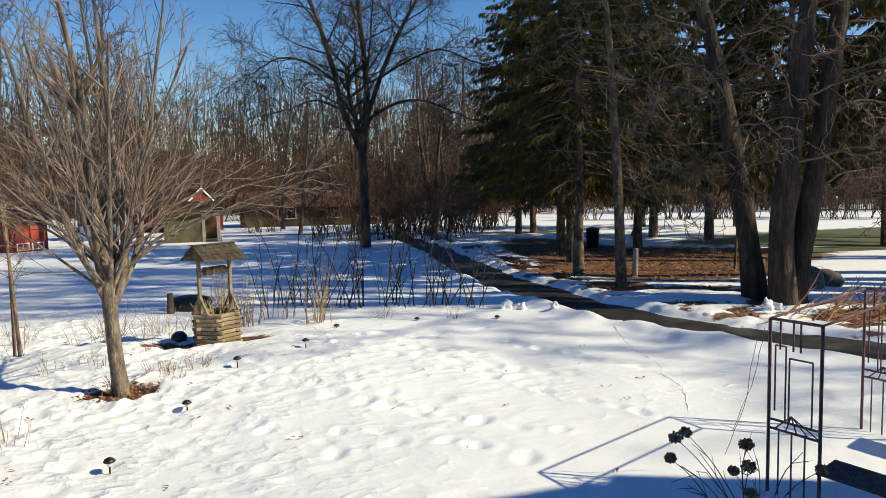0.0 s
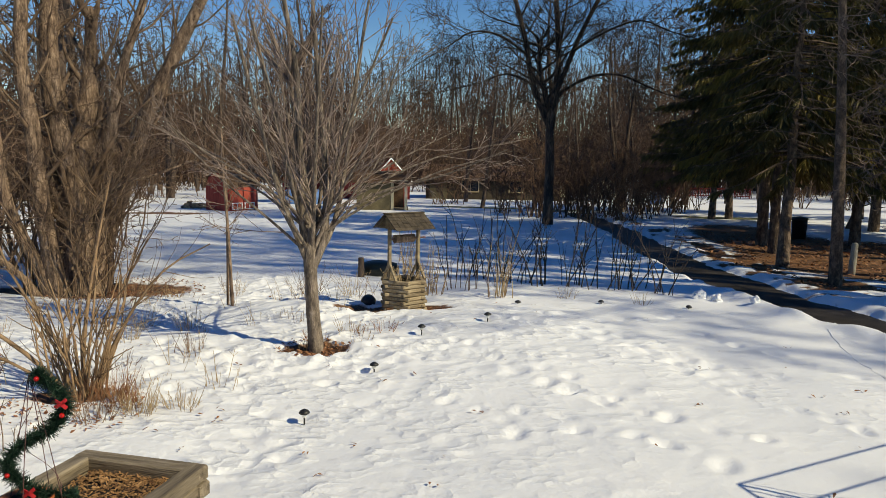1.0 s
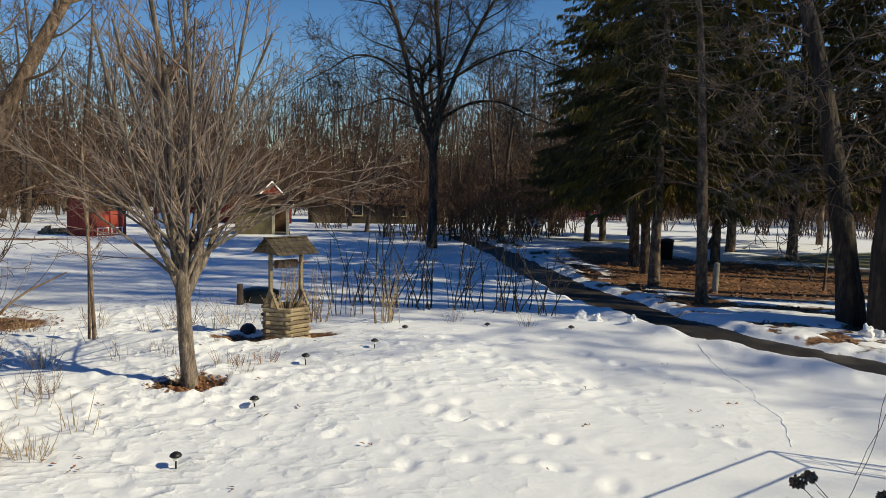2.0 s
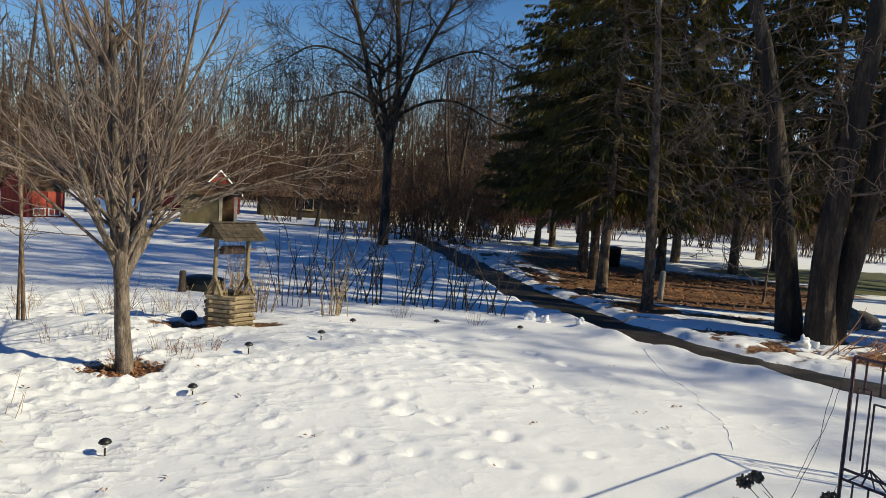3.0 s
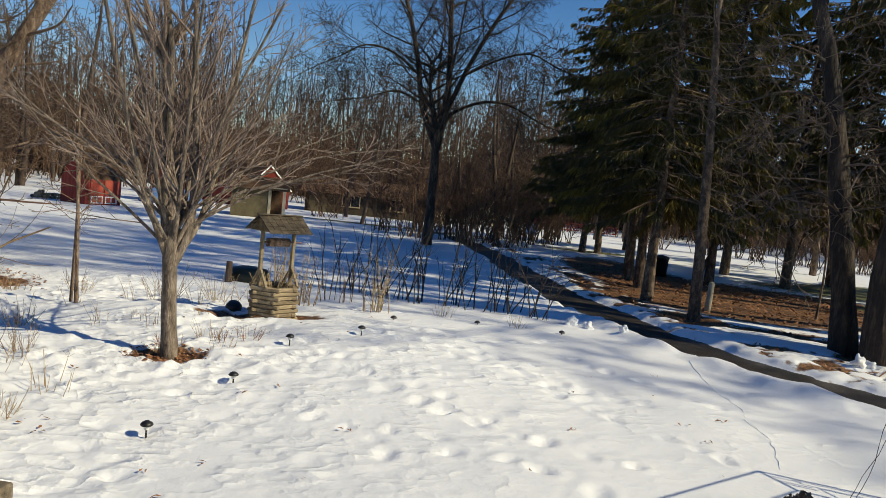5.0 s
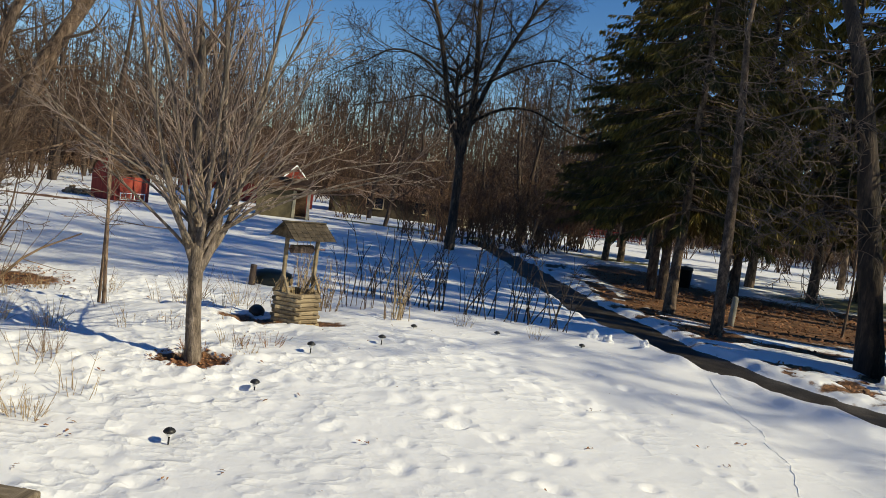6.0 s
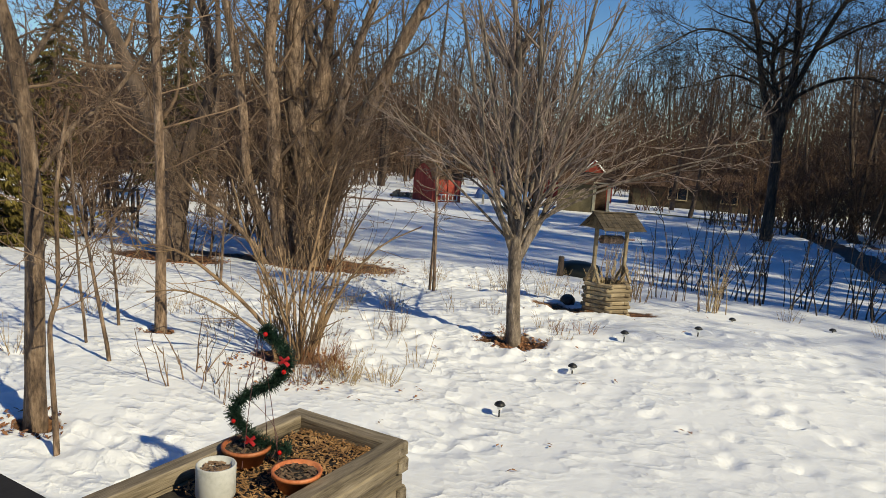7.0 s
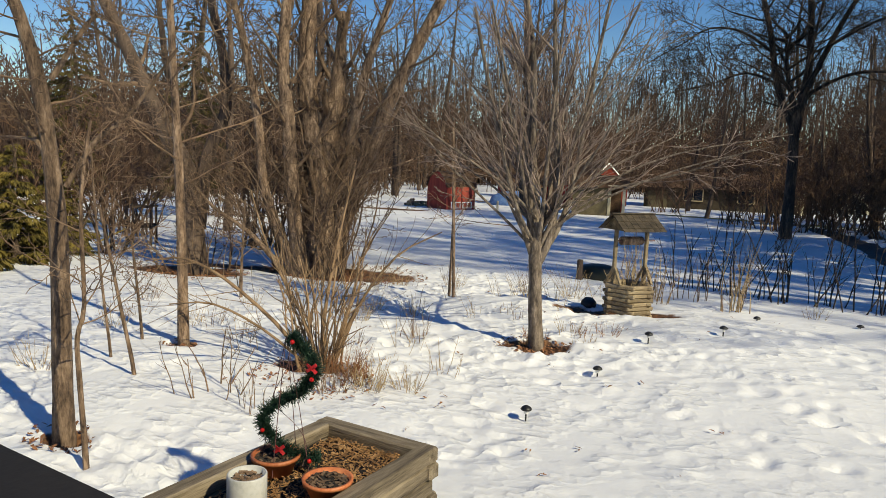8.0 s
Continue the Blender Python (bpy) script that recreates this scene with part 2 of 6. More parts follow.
def mesh_of(name, verts, faces_by_size, mats, smooth=False):
    """A mesh from numpy vertices and a list of (faces, material index)."""
    me = bpy.data.meshes.new(name)
    verts = np.asarray(verts, np.float32)
    me.vertices.add(len(verts))
    me.vertices.foreach_set("co", verts.ravel())
    faces_by_size = [(np.asarray(f, np.int32), k) for f, k in faces_by_size if len(f)]
    total = sum(f.size for f, _ in faces_by_size)
    me.loops.add(total)
    me.loops.foreach_set("vertex_index", np.concatenate([f.ravel() for f, _ in faces_by_size]))
    sizes = np.concatenate([np.full(len(f), f.shape[1], np.int32) for f, _ in faces_by_size])
    me.polygons.add(len(sizes))
    me.polygons.foreach_set("loop_start", np.concatenate([[0], np.cumsum(sizes)[:-1]]).astype(np.int32))
    me.polygons.foreach_set("loop_total", sizes)
    me.polygons.foreach_set("material_index", np.concatenate([np.full(len(f), k, np.int32) for f, k in faces_by_size]))
    if smooth:
        me.polygons.foreach_set("use_smooth", np.ones(len(sizes), bool))
    for m in mats:
        me.materials.append(m)
    me.update(calc_edges=True)
    me.validate()
    return me


class Tubes:
    """Tapered round sticks, gathered and then made into one mesh."""

    def __init__(self):
        self.sets = {}

    def add(self, pts, radii, sides):
        self.sets.setdefault((len(pts), sides), ([], []))
        a, b = self.sets[(len(pts), sides)]
        a.append([tuple(p) for p in pts])
        b.append(radii)

    def mesh(self, name, mat, smooth=True):
        verts, quads, at = [], [], 0
        for (n, k), (pp, rr) in self.sets.items():
            p, r = np.array(pp, float), np.array(rr, float)
            m = len(p)
            tan = np.empty_like(p)
            tan[:, 1:-1] = p[:, 2:] - p[:, :-2]
            tan[:, 0], tan[:, -1] = p[:, 1] - p[:, 0], p[:, -1] - p[:, -2]
            tan /= np.linalg.norm(tan, axis=2, keepdims=True) + 1e-9
            whole = p[:, -1] - p[:, 0]
            ref = np.where((np.abs(whole[:, 2]) > 0.7 * np.linalg.norm(whole, axis=1))[:, None], [[1.0, 0.2, 0]], [[0.1, 0.1, 1.0]])
            u = np.cross(tan, ref[:, None, :])
            u /= np.linalg.norm(u, axis=2, keepdims=True) + 1e-9
            v = np.cross(tan, u)
            ang = np.arange(k) * 2 * math.pi / k
            ring = u[:, :, None, :] * np.cos(ang)[None, None, :, None] + v[:, :, None, :] * np.sin(ang)[None, None, :, None]
            verts.append((p[:, :, None, :] + ring * r[:, :, None, None]).reshape(-1, 3))
            i = np.arange(m)[:, None, None] * n * k + np.arange(n - 1)[None, :, None] * k
            j, j2 = np.arange(k)[None, None, :], (np.arange(k)[None, None, :] + 1) % k
            quads.append(at + np.stack([i + j, i + j2, i + k + j2, i + k + j], 3).reshape(-1, 4))
            at += m * n * k
        return mesh_of(name, np.concatenate(verts), [(np.concatenate(quads), 0)], [mat], smooth)


def part(name, data, mat, parent, label=""):
    """One mesh object under a thing or a part; data is a bmesh or a ready mesh."""
    if isinstance(data, bmesh.types.BMesh):
        me = bpy.data.meshes.new(name)
        data.to_mesh(me)
        data.free()
    else:
        me = data
    if mat and not me.materials:
        me.materials.append(mat)
    ob = new(name, me)
    ob.parent = parent
    return tagged(ob, label)


def thing(name, label, category, m=None, group="", kind=""):
    ob = new(name)
    ob.empty_display_size = 0.1
    if m is not None:
        ob.matrix_world = m
    return tagged(ob, label, category, group, kind)


def solid(name, data, mat, label, category, m=None, group="", kind=""):
    """A thing that is one mesh."""
    ob = part(name, data, mat, None)
    if m is not None:
        ob.matrix_world = m
    return tagged(ob, label, category, group, kind)


def box(sx, sy, sz, at=(0, 0, 0), turn=None, bevel=0.0, bm=None):
    """A box with its middle at the place given, its edges rounded off."""
    out = bm or bmesh.new()
    m = Matrix.Translation(at) @ (turn or Matrix()) @ Matrix.Diagonal((sx, sy, sz, 1))
    made = bmesh.ops.create_cube(out, size=1, matrix=m)["verts"]
    if bevel:
        bmesh.ops.bevel(out, geom=list({e for v in made for e in v.link_edges}), offset=bevel, segments=1, affect="EDGES")
    return out


def rod(a, b, r, bm=None, sides=8, r2=None):
    out = bm or bmesh.new()
    a, b = Vector(a), Vector(b)
    m = Matrix.Translation((a + b) / 2) @ (b - a).to_track_quat("Z", "Y").to_matrix().to_4x4()
    bmesh.ops.create_cone(out, cap_ends=True, segments=sides, radius1=r, radius2=r if r2 is None else r2, depth=(b - a).length, matrix=m)
    return out


def lathe(profile, sides=24, bm=None, at=(0, 0, 0)):
    """A turned body from (radius, height) pairs."""
    out = bm or bmesh.new()
    rings = []
    for r, z in profile:
        rings.append([out.verts.new((at[0] + r * math.cos(2 * math.pi * k / sides), at[1] + r * math.sin(2 * math.pi * k / sides), at[2] + z)) for k in range(sides)])
    for lo, hi in zip(rings, rings[1:]):
        for k in range(sides):
            f = out.faces.new((lo[k], lo[(k + 1) % sides], hi[(k + 1) % sides], hi[k]))
            f.smooth = True
    return out


def rnd(rng, a, b):
    return a + (b - a) * rng.random()


def any_way(rng):
    while True:
        v = Vector((rng.uniform(-1, 1), rng.uniform(-1, 1), rng.uniform(-1, 1)))
        if 0.05 < v.length < 1:
            return v.normalized()


# ---- ground ----


def lattice(x, y, seed):
    h = np.sin(x * 127.1 + y * 311.7 + seed * 74.7) * 43758.5453
    return h - np.floor(h)


def value_noise(x, y, size, seed=0):
    x, y = x / size, y / size
    xi, yi = np.floor(x), np.floor(y)
    u, v = x - xi, y - yi
    u, v = u * u * (3 - 2 * u), v * v * (3 - 2 * v)
    a, b = lattice(xi, yi, seed), lattice(xi + 1, yi, seed)
    c, d = lattice(xi, yi + 1, seed), lattice(xi + 1, yi + 1, seed)
    return (a * (1 - u) + b * u) * (1 - v) + (c * (1 - u) + d * u) * v - 0.5


def bowls(x, y, size, seed=0):
    """Squared distance to the nearest of scattered points: hollows with sharp rims between them."""
    x, y = x / size, y / size
    xi, yi = np.floor(x), np.floor(y)
    best = np.full(np.shape(x), 9.0)
    for i in (-1, 0, 1):
        for j in (-1, 0, 1):
            px, py = xi + i, yi + j
            best = np.minimum(best, (px + lattice(px, py, seed) - x) ** 2 + (py + lattice(px, py, seed + 5) - y) ** 2)
    return best


def cupped(x, y):
    """How deeply the sun has pitted the snow: most on the slope round the young tree, least on the open lawn."""
    return np.clip(0.30 - x * 0.17, 0.10, 1) + 0.30 * np.exp(-((y - 9.6 + 0.35 * x) / 1.3) ** 2)


def line_gap(x, y, pts):
    """Distance from a chain of points in the plan."""
    best = np.full(np.shape(x), 1e9)
    for (x1, y1), (x2, y2) in zip(pts, pts[1:]):
        dx, dy = x2 - x1, y2 - y1
        k = np.clip(((x - x1) * dx + (y - y1) * dy) / (dx * dx + dy * dy), 0, 1)
        best = np.minimum(best, np.hypot(x - x1 - k * dx, y - y1 - k * dy))
    return best


PATH = [(16.0, 5.0), (10.0, 8.4), (6.75, 10.5), (5.35, 11.6), (3.65, 14.0), (2.45, 17.1), (1.65, 20.1), (0.75, 24.9), (-0.6, 34.0), (-2.9, 44.0), (-8.0, 52.0)]
PATH_HALF = 0.72
# bare patches: x, y, half-lengths, turn in degrees
MULCH = [(7.6, 24.6, 4.4, 6.2, -12), (5.4, 29.0, 2.6, 9.0, 6), (4.45, 17.9, 0.9, 1.1, 20), (11.2, 26.5, 3.2, 3.2, 0), (8.4, 13.5, 1.5, 0.7, 20), (6.2, 17.2, 1.2, 0.35, 10), (7.6, 16.6, 1.2, 0.3, -8), (3.3, 21.2, 0.3, 1.5, 12), (2.6, 25.5, 0.3, 2.0, 10)]
LAWN = [(25.0, 36.0, 14.0, 5.2, 20), (17.0, 28.0, 4.5, 1.2, 15), (5.5, 43.5, 3.0, 1.3, 5), (15.0, 33.0, 5.0, 1.0, 10), (-9.0, 47.0, 12.0, 0.8, 5)]
RINGS = [(-4.26, 8.88, 0.47, 0.34), (-4.40, 11.3, 0.55, 0.42), (-3.45, 11.5, 0.5, 0.36), (-6.18, 3.53, 0.2, 0.15), (-7.81, 5.97, 0.2, 0.15), (-10.28, 11.97, 1.7, 0.95), (-12.7, 9.9, 1.3, 0.7),
         (-6.05, 6.42, 0.42, 0.25), (7.2, 14.9, 0.75, 0.45), (-12.3, 11.2, 1.5, 0.4), (-24.4, 33.3, 2.6, 0.9)]


def patch(x, y, rows):
    """1 inside any of the ellipses, falling to 0 past their rims."""
    best = np.zeros(np.shape(x))
    for cx, cy, a, b, turn in rows:
        c, s = math.cos(radians(turn)), math.sin(radians(turn))
        u, v = (x - cx) * c + (y - cy) * s, -(x - cx) * s + (y - cy) * c
        best = np.maximum(best, np.clip(1.5 - np.hypot(u / a, v / b), 0, 1))
    return best


def covers(x, y):
    bare = np.maximum(patch(x, y, MULCH), patch(x, y, [(a, b, c, d, 15) for a, b, c, d in RINGS]))
    gap = line_gap(x, y, PATH) + 0.34 * value_noise(x, y, 0.75, 21) + 0.16 * value_noise(x, y, 0.24, 22)
    bare = np.where((gap > PATH_HALF) & (gap < PATH_HALF + 0.5), bare * 0.6, bare)
    beyond = x > np.interp(y, [q[1] for q in PATH], [q[0] for q in PATH])
    strewn = np.where(beyond & (y > 11) & (gap > PATH_HALF), np.exp(-((gap - 1.7) / 1.1) ** 2), 0)
    bare = np.maximum(bare, strewn * np.clip(0.47 + 1.0 * value_noise(x * 0.7, y, 0.34, 12) + 0.5 * value_noise(x, y, 0.14, 14) + 0.5 * value_noise(x, y, 1.6, 13), 0, 1))
    return bare, patch(x, y, LAWN), gap


LIGHTS = [(-3.28, 6.52, 0.12, 2), (-3.12, 8.15, 0.125, -2), (-2.95, 9.66, 0.12, 1), (-2.16, 10.57, 0.105, -1), (-1.97, 12.45, 0.035, 2), (-0.54, 13.29, 0.035, -3), (1.01, 13.36, 0.03, 4)]
STEPS = []
walker = random.Random(5)
for ax, ay, bx, by in [(-2.8, 9.85, -1.3, 8.4), (-1.85, 8.75, -0.65, 8.0), (-0.95, 8.1, 1.1, 7.0), (-0.9, 9.4, 0.4, 9.4), (0.4, 9.4, 1.25, 8.5), (-1.3, 8.95, -0.4, 7.6), (-2.4, 11.0, 0.3, 10.4), (-6.5, 8.6, -4.6, 6.4), (-1.2, 7.2, 0.7, 6.4), (1.0, 8.7, 2.2, 7.6), (-2.2, 7.6, -1.1, 6.6), (-3.6, 7.6, -1.6, 10.2), (-1.4, 10.6, 1.6, 9.2), (1.0, 11.2, 2.6, 9.6), (-0.4, 11.6, 0.8, 12.4), (-4.6, 7.4, -3.0, 5.6), (-2.6, 12.0, -0.6, 11.4), (-7.4, 8.0, -5.6, 7.2)]:
    k = int(math.hypot(bx - ax, by - ay) / 0.36)
    for i in range(k + 1):
        STEPS.append((ax + (bx - ax) * i / k + walker.uniform(-.12, .12), ay + (by - ay) * i / k + walker.uniform(-.1, .1), walker.uniform(.055, .10), walker.uniform(.02, .055), walker.uniform(0, 3.1)))


def ground_z(x, y):
    x, y = np.asarray(x, float), np.asarray(y, float)
    d = np.hypot(x, y)
    z = -0.010 * np.clip(d - 14, 0, 60)
    near = np.clip(1.7 - d / 17, 0.12, 1)
    z = z + 0.14 * value_noise(x, y, 4.2, 1) * near + 0.045 * value_noise(x, y, 1.1, 2) * near
    w = value_noise(x, y, 0.9, 8) * 0.35
    cups = np.minimum(bowls(x * 0.85 + y * 0.4 + w, y * 1.5 - x * 0.45 + w, 0.36, 3), 0.9) - 0.3
    small = np.minimum(bowls(x + y * .5 - w, y * 1.7 - x * .4 + w, 0.19, 14), 0.9) - 0.3
    patchy = np.clip(0.5 + 1.9 * value_noise(x, y, 0.9, 16), 0.06, 1.3)
    z = z + near * cupped(x, y) * patchy * (0.095 * cups + 0.050 * small)
    z = z + 0.19 * np.exp(-((x + 2.4) ** 2 + (y - 10.6) ** 2) / 5.0) - 0.06 * np.exp(-((x + 3.3) ** 2 + (y - 6.4) ** 2) / 3.0)
    for lx, ly, _, _ in LIGHTS:
        z = z - 0.035 * np.exp(-(((x - lx + 0.05) / 0.14) ** 2 + ((y - ly) / 0.11) ** 2))
    for sx, sy, r, deep, turn in STEPS:
        m = (np.abs(x - sx) < 0.5) & (np.abs(y - sy) < 0.5)
        if np.any(m):
            c, s = math.cos(turn), math.sin(turn)
            u, v = (x - sx) * c + (y - sy) * s, -(x - sx) * s + (y - sy) * c
            q = np.hypot(u / (r * 1.5), v / r)
            z = z - np.where(m, deep * np.exp(-q ** 2 * 1.2) - 0.25 * deep * np.exp(-(q - 1.6) ** 2 * 4), 0)
    # a low ridge of snow by the well and along the path
    z = z + 0.16 * np.exp(-((x + 5.6) / 1.2) ** 2 - ((y - 10.9) / 0.7) ** 2)
    bare, lawn, gap = covers(x, y)
    beyond = x > np.interp(y, [q[1] for q in PATH], [q[0] for q in PATH])
    z = z + np.where(gap > PATH_HALF, np.where(beyond, 0.035, 0.13) * np.exp(-((gap - PATH_HALF - 0.45) / 0.3) ** 2) * (0.6 + 1.2 * value_noise(x, y, 0.55, 6)) * np.where(d < 30, 1, 0.4), 0)
    z = z - 0.10 * np.clip(bare * 1.6 - 0.5, 0, 1) - 0.05 * lawn
    k = np.clip((gap - PATH_HALF + 0.02) / 0.34, 0, 1)
    k = k * k * (3 - 2 * k)
    z = z * k + (1 - k) * (-0.010 * np.clip(d - 14, 0, 60) - 0.13)
    return z


def gz(x, y):
    return float(ground_z(np.array([x]), np.array([y]))[0])


def spread(lo, fine_lo, fine_hi, hi, step, growth):
    a = list(np.arange(fine_lo, fine_hi, step))
    s, v = step, fine_hi
    while v < hi:
        a.append(v)
        s *= growth
        v += s
    s, v, left = step, fine_lo, []
    while v > lo:
        s *= growth
        v -= s
        left.append(v)
    return np.array(left[::-1] + a)


def build_ground():
    xs, ys = spread(-900, -8.5, 6.0, 900, 0.05, 1.1), spread(-300, 3.2, 13.5, 1500, 0.05, 1.055)
    X, Y = np.meshgrid(xs, ys)
    Z = ground_z(X, Y)
    nx, ny = len(xs), len(ys)
    i = (np.arange(ny - 1)[:, None] * nx + np.arange(nx - 1)[None, :]).ravel()
    quads = np.stack([i, i + 1, i + nx + 1, i + nx], 1)
    me = mesh_of("ground", np.stack([X.ravel(), Y.ravel(), Z.ravel()], 1), [(quads, 0)], [SNOW], True)
    bare, lawn, gap = covers(X, Y)
    for key, val in (("bare", bare), ("lawn", lawn), ("cupped", cupped(X, Y))):
        me.attributes.new(key, "FLOAT", "POINT").data.foreach_set("value", val.ravel().astype(np.float32))
    solid("ground", me, None, "old snow over a wide garden with thawed mulch and lawn", "ground", kind="structure")


build_ground()


def build_path():
    pts = []
    for (x1, y1), (x2, y2) in zip(PATH, PATH[1:]):
        k = max(2, int(math.hypot(x2 - x1, y2 - y1) / 0.5))
        pts += [(x1 + (x2 - x1) * i / k, y1 + (y2 - y1) * i / k) for i in range(k)]
    p = np.array(pts)
    for _ in range(6):
        p[1:-1] = (p[:-2] + p[1:-1] * 2 + p[2:]) / 4
    t = np.gradient(p, axis=0)
    t /= np.linalg.norm(t, axis=1, keepdims=True)
    nrm = np.stack([-t[:, 1], t[:, 0]], 1)
    cols = np.linspace(-1, 1, 7)
    V = []
    for c in cols:
        q = p + nrm * c * (PATH_HALF + 0.2)
        z = -0.010 * np.clip(np.hypot(q[:, 0], q[:, 1]) - 14, 0, 60) - 0.105 - 0.012 * abs(c) + 0.01 * value_noise(q[:, 0], q[:, 1], 0.8, 9)
        V.append(np.stack([q[:, 0], q[:, 1], z], 1))
    n = len(p)
    quads = [(c * n + k, c * n + k + 1, (c + 1) * n + k + 1, (c + 1) * n + k) for c in range(6) for k in range(n - 1)]
    solid("path", mesh_of("path", np.concatenate(V), [(np.array(quads), 0)], [ASPHALT], True), None, "damp dark asphalt garden path cleared of snow", "path", kind="structure")


build_path()

# ---- trees ----


def smooth_line(pts, steps=3):
    """A flowing line through the points."""
    p = [Vector(q) for q in pts]
    p = [p[0] * 2 - p[1]] + p + [p[-1] * 2 - p[-2]]
    out = []
    for a, b, c, d in zip(p, p[1:], p[2:], p[3:]):
        for k in range(steps):
            t = k / steps
            out.append(0.5 * (2 * b + (c - a) * t + (2 * a - 5 * b + 4 * c - d) * t * t + (3 * b - a - 3 * c + d) * t ** 3))
    return out + [p[-2]]


class Habit:
    """How a kind of tree branches: lists by level."""

    def __init__(self, kids, ratio, angle, rise, wobble, segs=(8, 6, 4, 3, 2), sides=(8, 5, 3, 3, 3), taper=(0.5, 0.3, 0.25, 0.3, 0.4), thin=0.5, start=0.25, least=0.003):
        self.kids, self.ratio, self.angle, self.rise, self.wobble = kids, ratio, angle, rise, wobble
        self.segs, self.sides, self.taper, self.thin, self.start, self.least = segs, sides, taper, thin, start, least


def shoots(sets, rng, line, r0, r1, length, lv, h, start=None):
    """Side shoots along a line, and theirs in turn."""
    if lv > len(h.kids):
        return
    n = len(line) - 1
    count = h.kids[lv - 1]
    lo = h.start if start is None else start
    spin = rng.random() * 6.3
    for j in range(count):
        f = lo + (1 - lo) * (j + rng.random()) / count
        i = min(int(f * n), n - 1)
        u = f * n - i
        p = line[i].lerp(line[i + 1], u)
        d = (line[i + 1] - line[i]).normalized()
        spin += 2.4 + rng.uniform(-0.5, 0.5)
        side = d.orthogonal()
        side.rotate(Matrix.Rotation(spin, 3, d))
        a = radians(h.angle[lv - 1] * rnd(rng, 0.7, 1.3))
        nd = d * math.cos(a) + side * math.sin(a)
        r = max(h.least, min((r0 + (r1 - r0) * f) * h.thin * rnd(rng, 0.7, 1.2), 0.8 * (r0 + (r1 - r0) * f)))
        branch(sets, rng, p, nd, length * h.ratio[lv - 1] * rnd(rng, 0.6, 1.15) * (1.1 - 0.55 * f), r, lv, h)


def branch(sets, rng, p, d, length, r, lv, h):
    n = h.segs[lv]
    step = length / n
    line = [p]
    for _ in range(n):
        d = (d + any_way(rng) * h.wobble[lv] + Vector((0, 0, h.rise[lv]))).normalized()
        line.append(line[-1] + d * step)
    r1 = max(h.least * 0.7, r * h.taper[lv])
    sets[min(lv, len(sets) - 1)].add(line, [r + (r1 - r) * k / n for k in range(n + 1)], h.sides[lv])
    shoots(sets, rng, line, r, r1, length, lv + 1, h)


def tree(name, label, limbs, h, bark, twig, seed, at=None, length=None, onward=0.0, group="", start=None, flare=1.18, suckers=None, stout=0.8):
    """A tree from its main limbs, each a line of places with its first and last radius; the rest branches off by habit."""
    rng = random.Random(seed)
    at = at or limbs[0][0][0]
    limbs = [(pts, r0 * stout, r1 * stout) for pts, r0, r1 in limbs]
    root = thing(name, label, "tree", Matrix.Translation(at), group)
    wood, fine = Tubes(), Tubes()
    sets = [wood, fine, fine]
    for k, (pts, r0, r1) in enumerate(limbs):
        line = [v - Vector(at) for v in smooth_line(pts)]
        inner = len(line) - 1
        if onward and r1 > 0.02:
            d = (line[-1] - line[-3]).normalized()
            for _ in range(5):
                d = (d + any_way(rng) * 0.14 + Vector((0, 0, 0.06))).normalized()
                line.append(line[-1] + d * onward / 5)
        n = len(line) - 1
        jit = [1 + rng.uniform(-0.05, 0.05) for _ in line]
        radii = [(r0 + (r1 - r0) * i / inner if i <= inner else r1 * (1 - 0.16 * (i - inner))) * jit[i] for i in range(n + 1)]
        if k == 0 or pts[0][2] < 0.3:
            radii[0] *= flare
            line[0] = line[0] - Vector((0, 0, 0.12))
            radii[1] *= 1.06
        wood.add(line, radii, 10)
        total = sum((b - a).length for a, b in zip(line, line[1:]))
        slim = Habit((max(4, h.kids[0] // 2),) + tuple(h.kids[1:]), h.ratio, h.angle, h.rise, h.wobble, h.segs, h.sides, h.taper, h.thin, h.start, h.least) if r0 < 0.027 and len(limbs) > 9 else h
        reach = length or total
        shoots(sets, rng, line, r0, r1, min(reach, 0.75 * total) if r0 < 0.027 else reach, 1, slim, start[k] if start else None)
    part("trunk", wood.mesh("trunk", bark), bark, root)
    part("crown", fine.mesh("crown", twig), twig, root)
    if suckers:
        count, height, wide = suckers
        t = Tubes()
        sh = Habit((0, 6, 3), (0, 0.35, 0.4), (0, 40, 45), (0, 0.05, 0.02, 0), (0, 0.22, 0.3, 0.3), thin=0.5, least=0.007, segs=(8, 8, 4, 2), sides=(7, 4, 3, 3))
        for _ in range(count):
            a, q = rng.random() * 6.28, wide * rng.random() ** 0.5
            d = Vector((math.cos(a) * 0.3, math.sin(a) * 0.3, 1)).normalized()
            branch([t, t, t], rng, Vector((q * math.cos(a), q * math.sin(a), -0.1)), d, height * rnd(rng, 0.35, 1.0), rnd(rng, 0.012, 0.028), 1, sh)
        part("sucker_growth", t.mesh("sucker_growth", twig), twig, root, "tangle of thin tan suckers and vines")
    return root


